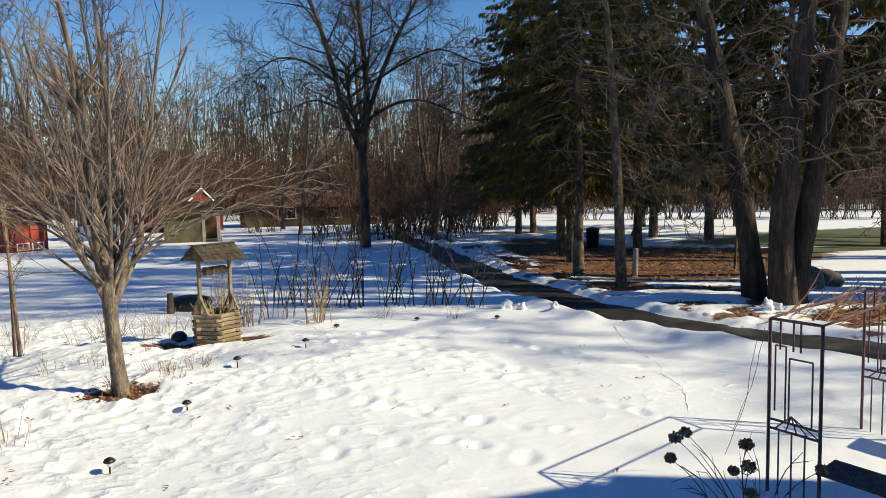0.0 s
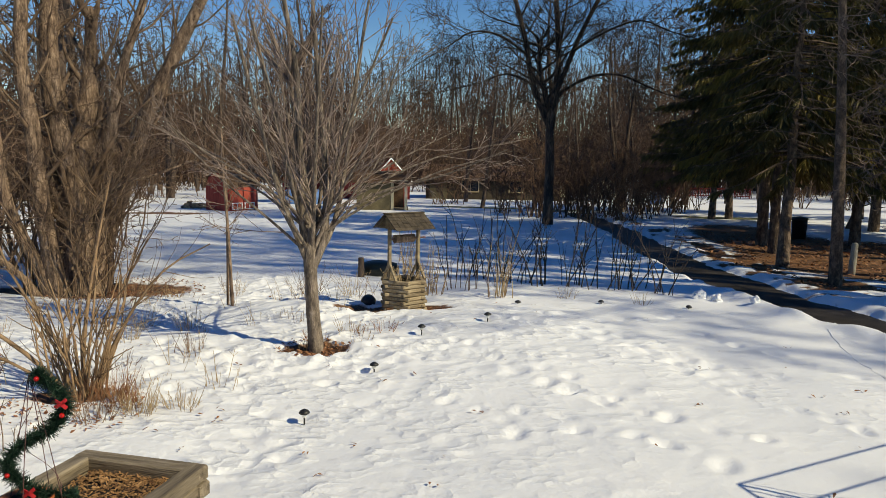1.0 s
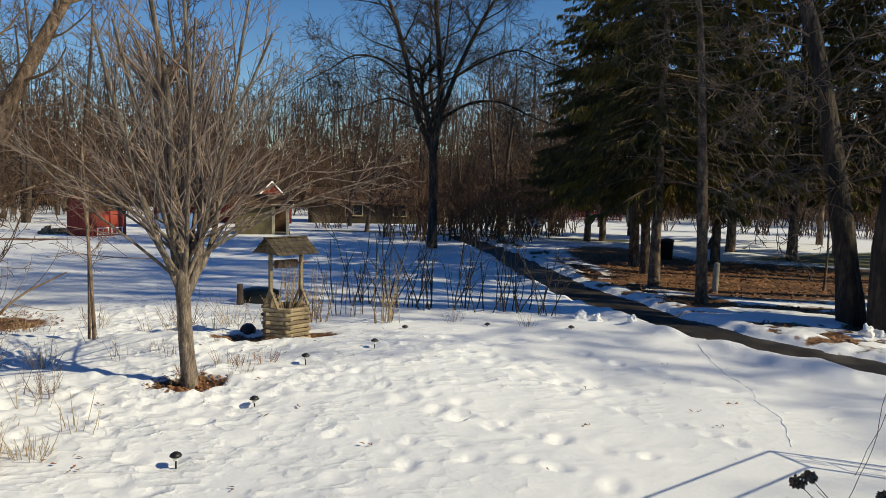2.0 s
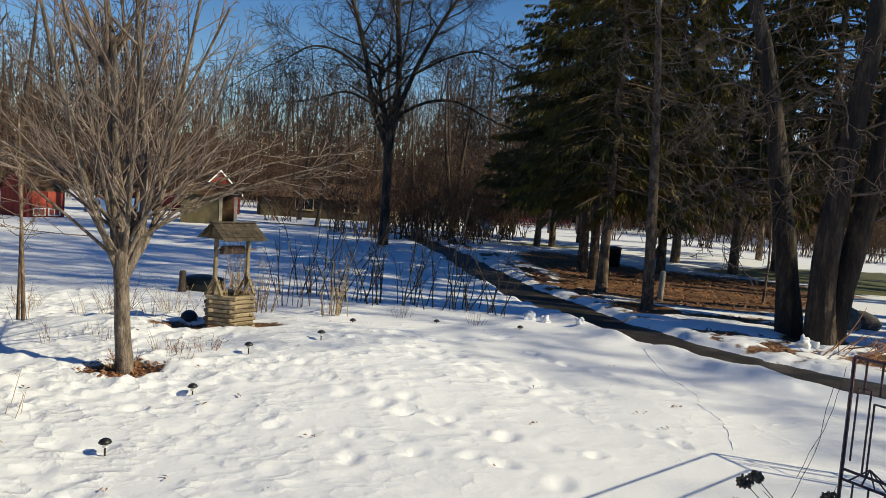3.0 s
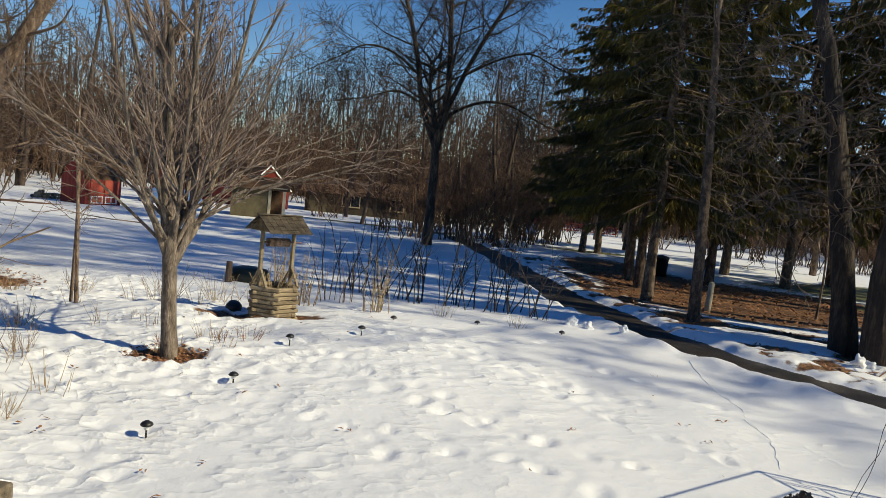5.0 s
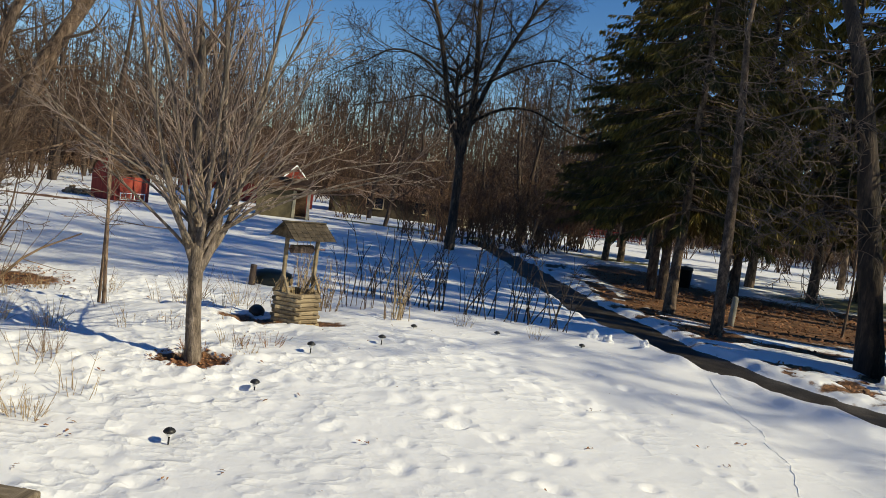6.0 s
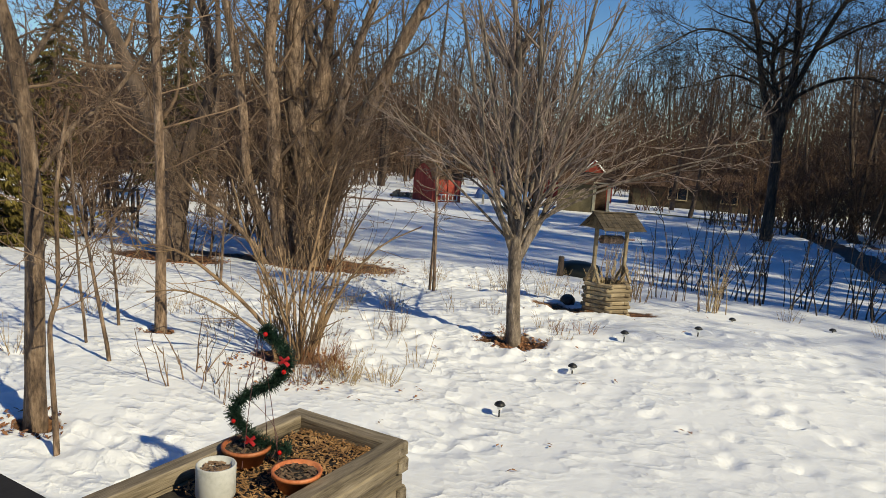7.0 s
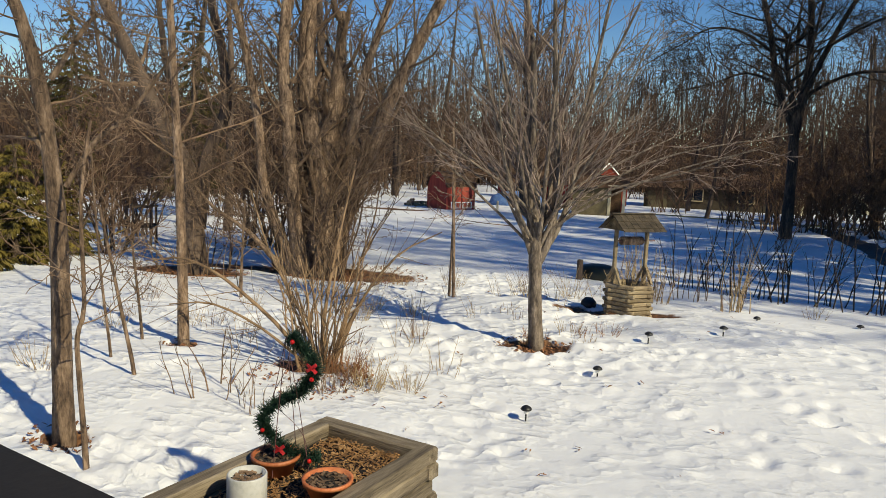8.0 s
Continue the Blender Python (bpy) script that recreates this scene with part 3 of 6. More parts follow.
VASE = Habit((11, 5, 2), (0.52, 0.46, 0.40), (30, 24, 24), (0, 0.028, 0.02, 0.015), (0, 0.025, 0.035, 0.05), thin=0.42, least=0.0044, segs=(8, 6, 4, 2), sides=(8, 5, 3, 3))
OPEN = Habit((10, 8, 6), (0.5, 0.5, 0.5), (48, 42, 40), (0, 0.05, 0.02, 0.0), (0, 0.16, 0.2, 0.22), thin=0.5, least=0.007, segs=(8, 7, 5, 3))
WEEP = Habit((20, 11, 8), (0.46, 0.55, 0.6), (52, 44, 38), (0, 0.05, -0.03, -0.07), (0, 0.16, 0.2, 0.2), thin=0.4, least=0.0075, segs=(8, 6, 4, 2))

# the young maple by the path lights
maple_x, maple_y = -0.26, 0.42
M = lambda rows: [(x + maple_x, y + maple_y, z) for x, y, z in rows]
tree("maple_tree", "bare young maple with smooth grey-brown bark in snow", [
    (M([(-4.0, 8.52, -0.02), (-4.04, 8.5, 0.5), (-4.07, 8.49, 1.16)]), 0.122, 0.108),
    (M([(-4.08, 8.49, 1.1), (-4.16, 8.45, 1.8), (-4.18, 8.44, 2.72), (-4.22, 8.43, 3.74), (-4.31, 8.38, 4.41)]), 0.078, 0.040),
    (M([(-4.05, 8.5, 1.1), (-3.89, 8.56, 1.57), (-3.87, 8.57, 2.39), (-3.94, 8.54, 3.42), (-4.0, 8.52, 4.42)]), 0.074, 0.032),
    (M([(-4.02, 8.52, 1.2), (-3.81, 8.7, 1.72), (-3.69, 8.84, 2.54), (-3.59, 8.98, 3.63), (-3.52, 9.1, 4.42)]), 0.050, 0.025),
    (M([(-4.12, 8.46, 1.25), (-4.29, 8.3, 1.86), (-4.5, 8.15, 2.7), (-4.71, 8.0, 3.72), (-4.83, 7.9, 4.39)]), 0.047, 0.023),
    (M([(-4.14, 8.46, 1.37), (-4.54, 8.27, 1.78), (-5.14, 7.95, 2.38), (-5.64, 7.62, 3.05)]), 0.029, 0.008),
    (M([(-3.91, 8.56, 1.55), (-3.33, 8.77, 2.11), (-2.35, 9.03, 2.41), (-1.49, 9.16, 2.77)]), 0.030, 0.008),
    (M([(-4.0, 8.6, 1.45), (-3.9, 9.2, 1.9), (-3.7, 10.0, 2.5), (-3.5, 10.6, 3.3)]), 0.030, 0.008),
    (M([(-4.1, 8.4, 1.45), (-4.1, 7.8, 2.0), (-4.0, 7.2, 2.7), (-3.9, 6.8, 3.6)]), 0.030, 0.008),
    (M([(-4.1, 8.46, 1.3), (-4.6, 8.8, 1.8), (-5.2, 9.2, 2.5), (-5.7, 9.5, 3.3)]), 0.030, 0.008),
    (M([(-4.0, 8.5, 1.6), (-3.5, 8.2, 2.2), (-2.9, 7.9, 3.0), (-2.5, 7.7, 3.9)]), 0.030, 0.008),
] + [
    (M([(-4.05, 8.5, z0), (-4.05 + 0.75 * math.cos(a), 8.5 + 0.75 * math.sin(a), z0 + 0.5), (-4.05 + 1.7 * math.cos(a), 8.5 + 1.7 * math.sin(a), z0 + 0.95), (-4.05 + far_out * math.cos(a), 8.5 + far_out * math.sin(a), z0 + 1.25)]), 0.026, 0.006)
    for a, z0, far_out in ((0.2, 1.5, 2.7), (3.0, 1.6, 2.5), (0.9, 1.8, 2.4), (0.45, 1.7, 3.1), (3.5, 1.9, 2.3), (2.5, 1.5, 2.6), (4.4, 1.7, 2.2))
] + [
    (M([(-4.05, 8.5, z0), (-4.05 + 0.22 * math.cos(a), 8.5 + 0.22 * math.sin(a), z0 + 0.55), (-4.05 + 0.48 * math.cos(a), 8.5 + 0.48 * math.sin(a), z0 + 1.6), (-4.05 + far_out * math.cos(a), 8.5 + far_out * math.sin(a), 4.4)]), 0.042, 0.017)
    for a, z0, far_out in ((0.0, 1.3, 1.15), (0.6, 1.5, 0.75), (1.5, 1.4, 0.9), (2.6, 1.35, 1.0), (3.3, 1.5, 0.8), (4.2, 1.4, 0.9), (5.3, 1.35, 1.0))
], VASE, BARK_MAPLE, TWIG_GREY, 11, onward=2.6, length=3.4, start=[0.97] + [0.12] * 10 + [0.3] * 7 + [0.2] * 7)

# three dark trunks by the path
tree("triple_trunk_tree", "old triple-trunked tree with dark furrowed bark", [
    ([(6.98, 15.45, -0.1), (6.8, 15.6, 1.54), (6.61, 15.7, 2.81), (6.34, 15.8, 4.46), (6.01, 15.9, 5.99), (5.87, 16.04, 6.63)], 0.33, 0.18),
    ([(7.18, 14.63, -0.1), (7.13, 14.66, 1.58), (7.27, 14.59, 3.33), (7.4, 14.52, 5.04), (7.5, 14.47, 6.15)], 0.34, 0.21),
    ([(7.5, 14.9, -0.05), (7.74, 14.88, 1.54), (7.92, 14.78, 2.97), (8.1, 14.69, 4.7), (8.24, 14.61, 6.16)], 0.32, 0.21),
    ([(6.4, 15.8, 4.3), (5.8, 15.3, 4.9), (4.9, 14.8, 5.0), (3.9, 14.4, 4.6)], 0.06, 0.018),
    ([(6.7, 15.6, 2.6), (6.0, 15.2, 3.1), (5.2, 15.0, 3.0), (4.6, 14.7, 2.4)], 0.045, 0.012),
    ([(7.8, 14.8, 2.6), (8.6, 14.4, 3.1), (9.6, 14.0, 3.0), (10.4, 13.6, 2.4)], 0.06, 0.015),
    ([(7.9, 14.8, 3.8), (8.8, 14.9, 4.2), (9.8, 15.0, 4.0), (10.6, 15.2, 3.3)], 0.06, 0.015),
], Habit((17, 6, 4), (0.5, 0.55, 0.5), (70, 50, 45), (0, -0.03, -0.05, -0.02), (0, 0.25, 0.32, 0.32), thin=0.13, least=0.008, segs=(8, 8, 5, 4)), BARK_DARK, TWIG_DEAD, 12, onward=11.0, length=4.2, start=[0.28, 0.28, 0.28, 0.1, 0.1, 0.1, 0.1])

# the spreading tree beyond the garden
tree("spreading_tree", "large bare spreading tree with dark limbs beyond the snow", [
    ([(-3.59, 32.59, -0.01), (-3.58, 32.59, 2.69), (-3.64, 32.58, 4.39)], 0.285, 0.225),
    ([(-3.64, 32.58, 4.25), (-4.43, 32.48, 6.21), (-4.82, 32.43, 8.13), (-5.38, 32.34, 10.15), (-5.86, 32.26, 11.38)], 0.184, 0.105),
    ([(-3.58, 32.59, 4.25), (-3.33, 32.61, 6.19), (-3.37, 32.61, 8.11), (-3.54, 32.6, 10.14), (-3.61, 32.59, 11.4)], 0.202, 0.119),
    ([(-3.34, 32.61, 5.93), (-2.47, 32.69, 8.22), (-1.48, 32.75, 10.23), (-0.79, 32.77, 11.35)], 0.149, 0.092),
    ([(-3.35, 32.61, 5.75), (-2.02, 32.72, 6.49), (-0.71, 32.77, 6.61), (0.58, 32.77, 6.07)], 0.097, 0.053),
    ([(-4.43, 32.48, 6.21), (-5.6, 32.31, 6.67), (-6.85, 32.07, 6.25)], 0.079, 0.040),
    ([(-4.71, 32.45, 7.49), (-5.85, 32.01, 8.29), (-7.08, 31.66, 8.46), (-8.13, 31.48, 7.85)], 0.079, 0.035),
    ([(-2.69, 32.62, 7.67), (-1.28, 32.18, 8.37), (0.12, 31.83, 8.72), (1.35, 31.66, 8.2)], 0.079, 0.035),
    ([(-3.57, 32.71, 5.56), (-3.92, 33.94, 7.32), (-4.09, 34.99, 9.43)], 0.114, 0.061),
    ([(-3.57, 32.45, 5.21), (-3.22, 31.13, 6.97), (-2.86, 30.25, 8.9)], 0.105, 0.053),
], WEEP, BARK_DARK, TWIG_DARK, 13, onward=4.0, length=7.0, start=[0.6] + [0.25] * 9)

# the great clump overgrown with suckers
tree("vine_grown_tree", "big many-trunked tree overgrown with vines and suckers", [
    ([(-10.95, 11.9, -0.1), (-10.93, 11.92, 0.5), (-10.88, 11.95, 1.1), (-10.84, 11.98, 1.6)], 0.60, 0.36),
    ([(-11.06, 12.72, -0.05), (-10.96, 12.8, 0.83), (-10.62, 13.08, 2.09), (-10.21, 13.39, 3.59), (-9.69, 13.75, 4.94), (-9.29, 14.02, 5.95)], 0.255, 0.122),
    ([(-10.65, 11.9, -0.05), (-10.7, 11.87, 1.47), (-10.95, 11.64, 3.24), (-11.01, 11.59, 4.64), (-10.96, 11.62, 5.55)], 0.255, 0.161),
    ([(-10.74, 11.24, -0.05), (-10.87, 11.12, 1.47), (-10.96, 11.04, 3.2), (-11.05, 10.96, 4.32), (-11, 11.01, 5.43)], 0.178, 0.122),
    ([(-10.56, 12.01, 0.07), (-10.3, 12.23, 2.7), (-10.06, 12.42, 4.27), (-9.71, 12.69, 5.69)], 0.144, 0.081),
    ([(-10.84, 11.16, 0.07), (-11.27, 10.73, 1.68), (-11.38, 10.62, 3.15), (-11.59, 10.39, 4.8), (-11.69, 10.29, 5.32)], 0.117, 0.072),
    ([(-10.61, 11.5, -0.04), (-10.27, 11.39, 1.07), (-9.83, 11.61, 1.95), (-9.05, 12.06, 2.29), (-8.39, 12.5, 2.62)], 0.056, 0.013),
    ([(-10.94, 11.06, -0.04), (-11.49, 10.5, 0.84), (-12.16, 10.06, 1.4), (-12.83, 9.61, 2.4)], 0.067, 0.017),
], Habit((24, 8, 6), (0.5, 0.5, 0.45), (42, 45, 45), (0, 0.10, 0.04, 0.0), (0, 0.2, 0.28, 0.3), thin=0.24, least=0.0055, segs=(8, 7, 4, 3)), BARK_TAN, TWIG_TAN, 14, onward=4.0, length=3.6, start=[0.35] + [0.12] * 7, suckers=(46, 4.6, 1.0), at=(-10.77, 11.72, 0.0), stout=0.95)

tree("leaning_tree", "large tree with leaning limbs and dead leaves at its foot", [
    ([(-12.73, 10.17, -0.05), (-12.78, 10.1, 0.98), (-12.84, 10.02, 2.04), (-13.14, 9.63, 3.04), (-13.42, 9.25, 4.13), (-13.67, 8.87, 5.15)], 0.312, 0.145),
    ([(-12.69, 10.2, 0.84), (-12.59, 10.32, 2.3), (-12.35, 10.61, 3.26), (-12.36, 10.6, 4.29), (-12.51, 10.42, 5.41)], 0.201, 0.112),
], Habit((16, 8, 6), (0.5, 0.5, 0.45), (48, 45, 45), (0, 0.05, 0.0, -0.02), (0, 0.22, 0.28, 0.3), thin=0.28, least=0.0055, segs=(8, 7, 4, 3)), BARK_GREY, TWIG_TAN, 15, onward=4.0, length=4.0, start=[0.25, 0.25], suckers=(13, 3.2, 1.0))

tree("garden_tree", "young bare tree with tan bark and diagonal branches", [
    ([(-6.18, 3.53, -0.05), (-6.18, 3.53, 0.61), (-6.18, 3.53, 1.66), (-6.21, 3.49, 2.41), (-6.25, 3.42, 3.03), (-6.29, 3.33, 3.43)], 0.108, 0.06),
    ([(-6.15, 3.58, 2.1), (-6.03, 3.78, 2.49), (-5.89, 4, 2.73), (-5.68, 4.3, 3.28)], 0.027, 0.017),
    ([(-6.19, 3.51, 2.95), (-6.08, 3.71, 3.35), (-6.02, 3.81, 3.51)], 0.03, 0.02),
    ([(-6.21, 3.5, 2.3), (-6.3, 3.32, 2.65), (-6.36, 3.2, 2.84)], 0.025, 0.012),
], Habit((13, 7, 4), (0.5, 0.5, 0.45), (62, 45, 45), (0, 0.03, 0.0, -0.02), (0, 0.18, 0.25, 0.3), thin=0.2, least=0.0038, segs=(8, 7, 4, 3)), BARK_TAN, TWIG_TAN, 16, onward=2.0, length=2.3, start=[0.42, 0.2, 0.2, 0.2])

tree("straight_tree", "slim straight tree with rough tan bark in snow", [
    ([(-7.8, 6, -0.05), (-7.81, 5.99, 1.13), (-7.83, 5.97, 2.14), (-7.85, 5.93, 3.12), (-7.88, 5.9, 4.06)], 0.085, 0.052),
], Habit((22, 7, 4), (0.5, 0.5, 0.45), (72, 45, 45), (0, 0.03, 0.0, -0.02), (0, 0.18, 0.25, 0.3), thin=0.22, least=0.004, segs=(8, 7, 4, 3)), BARK_TAN, TWIG_TAN, 17, onward=2.5, length=3.2, start=[0.3])

SLIM = Habit((13, 6, 3), (0.5, 0.5, 0.4), (45, 42, 40), (0, 0.05, 0.02, 0.0), (0, 0.16, 0.22, 0.25), thin=0.4, least=0.0035, segs=(8, 5, 3, 2))
for k, (pts, r0, r1) in enumerate([
    ([(-5.54, 3.34, -0.05), (-5.56, 3.31, 0.66), (-5.56, 3.3, 1), (-5.54, 3.35, 1.25), (-5.54, 3.34, 2.03), (-5.49, 3.4, 2.62)], 0.028, 0.014),
    ([(-7.13, 4.87, -0.05), (-7.21, 4.77, 0.67), (-7.27, 4.68, 1.31), (-7.31, 4.6, 1.82)], 0.028, 0.017),
    ([(-8.34, 5.8, -0.05), (-8.37, 5.76, 0.6), (-8.4, 5.7, 1.3)], 0.026, 0.015),
    ([(-6.76, 10.91, -0.05), (-6.8, 10.89, 1.32), (-6.85, 10.86, 2.36)], 0.036, 0.026),
    ([(-6.9, 10.99, -0.05), (-6.85, 10.94, 1.2), (-6.81, 10.88, 2.5)], 0.03, 0.02),
    ([(-7.87, 5.07, -0.05), (-7.95, 5.02, 0.8), (-7.98, 4.97, 1.7), (-7.87, 4.86, 2.5)], 0.02, 0.012),
    ([(-9.53, 8.5, -0.05), (-9.43, 8.44, 0.8), (-9.32, 8.39, 1.7)], 0.03, 0.02),
]):
    tree("sapling", "thin bare sapling rising from the snow", [(pts, r0, r1)], SLIM, BARK_TAN, TWIG_TAN, 30 + k, onward=1.6, length=2.0, start=[0.45], flare=1.1)


def canes(name, label, category, at, count, height, spread_r, lean, r, mat, seed, kids=2, group="", stems=()):
    """A clump of upright canes from one stool."""
    rng = random.Random(seed)
    root = thing(name, label, category, Matrix.Translation((at[0], at[1], gz(*at))), group)
    for k in range(count):
        t = Tubes()
        a = rng.random() * 6.28
        q = spread_r * rng.random() ** 0.5
        p = Vector((q * math.cos(a), q * math.sin(a), -0.05))
        d = Vector((math.cos(a) * lean * rng.random(), math.sin(a) * lean * rng.random(), 1)).normalized()
        L = height * rnd(rng, 0.55, 1.1)
        line = [p]
        for _ in range(6):
            d = (d + any_way(rng) * 0.17 + Vector((0, 0, 0.02))).normalized()
            line.append(line[-1] + d * L / 6)
        rr = r * rnd(rng, 0.6, 1.1)
        t.add(line, [rr * (1 - 0.1 * i) for i in range(7)], 5)
        for _ in range(kids):
            i = rng.randrange(2, 6)
            nd = (line[i + 1] - line[i]).normalized() + any_way(rng) * 0.7
            l2 = [line[i]]
            for _ in range(3):
                nd = (nd.normalized() + any_way(rng) * 0.15 + Vector((0, 0, 0.1)))
                l2.append(l2[-1] + nd.normalized() * L * rnd(rng, 0.06, 0.12))
            t.add(l2, [rr * 0.5, rr * 0.42, rr * 0.34, rr * 0.2], 3)
        part("cane", t.mesh("cane", mat), mat, root)
    for pts, r0, r1 in stems:
        line = [Vector(v) - Vector((at[0], at[1], gz(*at))) for v in smooth_line(pts)]
        n = len(line) - 1
        t = Tubes()
        t.add(line, [r0 + (r1 - r0) * i / n for i in range(n + 1)], 6)
        for _ in range(kids * 3):
            i = rng.randrange(n // 3, n)
            nd = (line[i + 1] - line[i]).normalized() + any_way(rng) * 0.8
            l2 = [line[i]]
            for _ in range(4):
                nd = (nd.normalized() + any_way(rng) * 0.2 + Vector((0, 0, 0.08)))
                l2.append(l2[-1] + nd.normalized() * rnd(rng, 0.08, 0.2))
            t.add(l2, [r1 * 0.8, r1 * 0.6, r1 * 0.5, r1 * 0.4, r1 * 0.25], 3)
        part("cane", t.mesh("cane", mat), mat, root)
    return root


def stalks(t, rng, at, count, height, spread_r, lean, r):
    """Loose dry stalks standing in the snow, added to one gathering."""
    z = gz(*at)
    for k in range(count):
        a, q = rng.random() * 6.28, spread_r * rng.random() ** 0.5
        d = Vector((math.cos(a) * lean * rng.random(), math.sin(a) * lean * rng.random(), 1)).normalized()
        line = [Vector((at[0] + q * math.cos(a), at[1] + q * math.sin(a), z - 0.05))]
        L = height * rnd(rng, 0.5, 1.15)
        for _ in range(4):
            d = (d + any_way(rng) * 0.14).normalized()
            line.append(line[-1] + d * L / 4)
        rr = r * rnd(rng, 0.6, 1.2)
        t.add(line, [rr, rr * .9, rr * .75, rr * .6, rr * .4], 4)
        for _ in range(2):
            i = rng.randrange(1, 4)
            w = ((line[i + 1] - line[i]).normalized() + any_way(rng) * 0.8).normalized()
            t.add([line[i], line[i] + w * L * rnd(rng, .1, .3)], [rr * .5, rr * .3], 3)


# arching shrub behind the planter
canes("arching_shrub", "bare shrub with long arching tan canes", "shrub", (-5.96, 6.43), 26, 1.75, 0.24, 0.45, 0.019, CANE_TAN, 50, 5, stems=[
    ([(-5.96, 6.33, 0), (-6.33, 6.12, 0.5), (-6.85, 5.81, 1), (-7.26, 5.6, 1.2), (-7.68, 5.5, 1.15)], 0.028, 0.010),
    ([(-5.91, 6.43, 0), (-6.12, 6.33, 0.6), (-6.53, 6.22, 1.3), (-6.85, 6.22, 2)], 0.024, 0.008),
    ([(-5.91, 6.43, 0), (-5.91, 6.54, 0.8), (-5.81, 6.64, 1.6), (-5.7, 6.74, 2.3)], 0.026, 0.008),
    ([(-5.81, 6.54, 0), (-5.6, 6.74, 0.7), (-5.29, 7.06, 1.3), (-4.87, 7.37, 1.6)], 0.022, 0.007),
    ([(-6.01, 6.33, 0), (-6.22, 5.81, 0.5), (-6.53, 5.39, 0.8), (-6.85, 5.08, 0.8)], 0.020, 0.007),
])
canes("garden_shrub", "low bare shrub of grey stems in snow", "shrub", (-6.2, 5.08), 9, 0.75, 0.35, 0.5, 0.010, TWIG_TAN, 51, 3)
canes("garden_shrub", "low bare shrub of grey stems in snow", "shrub", (-5.5, 4.92), 7, 0.5, 0.2, 0.5, 0.006, TWIG_TAN, 52, 2)

# the row of bare canes behind the well
row_rng = random.Random(60)
for k in range(18):
    f = k / 17
    x, y = -3.9 + 4.6 * f + row_rng.uniform(-.1, .1), 15.6 - 0.4 * f + row_rng.uniform(-.35, .35)
    canes("cane_bush", "bush of bare dark canes standing in snow", "bush", (x, y), row_rng.randint(3, 5), rnd(row_rng, 1.3, 2.3), 0.24, 0.5, 0.016, TWIG_DARK, 61 + k, 3, "row of bare canes")
pale, brown = Tubes(), Tubes()
for k in range(13):
    x, y = -3.4 + row_rng.uniform(-1.3, 1.2), 13.2 + row_rng.uniform(-.3, .8)
    stalks(pale if k % 3 else brown, row_rng, (x, y), 6, rnd(row_rng, 0.8, 1.3), 0.2, 0.22, 0.009)

# dry grass and stalks in the snow
dry = random.Random(7)
for k, (x, y, n, hgt) in enumerate([(-5.7, 8.2, 14, .4), (-7.3, 9.2, 16, .45), (-6.6, 9.4, 14, .5), (-7.0, 8.5, 14, .4), (-6.2, 7.4, 9, .3), (-4.0, 9.5, 8, .3), (-3.7, 9.2, 8, .2), (-5.6, 11.3, 9, .5), (-6.0, 12.5, 12, .7), (-5.2, 12.6, 12, .7),
                                    (-5.0, 6.2, 26, .35), (-4.7, 6.5, 18, .3), (-5.3, 5.9, 20, .35), (-8.6, 6.8, 12, .3), (-9.2, 6.0, 10, .4), (-8.2, 4.4, 10, .4), (-7.4, 6.6, 10, .4), (-1.2, 13.6, 8, .3), (0.2, 13.4, 8, .3), (-4.5, 9.0, 9, .25), (-10.5, 7.4, 12, .4), (-7.5, 12.2, 12, .4), (-8.4, 11.6, 12, .35)]):
    stalks(pale if k % 4 else brown, dry, (x, y), n * 2, hgt, 0.16, 0.7, 0.004)

for _ in range(46):
    x, y = dry.uniform(-10, -4.6), dry.uniform(5.5, 13)
    if math.hypot(x + 4.1, y - 8.7) > 0.6 and y > 3.2 - x * 0.35:
        stalks(pale if dry.random() < .6 else brown, dry, (x, y), dry.randint(3, 9), dry.uniform(.15, .6), 0.2, 0.6, 0.0045)
solid("dry_stalks", pale.mesh("dry_stalks", STRAW), None, "pale dry stalks and grass standing in snow", "grass", kind="stuff")
solid("brown_stalks", brown.mesh("brown_stalks", TWIG_TAN), None, "brown dry weed stems standing in snow", "grass", kind="stuff")

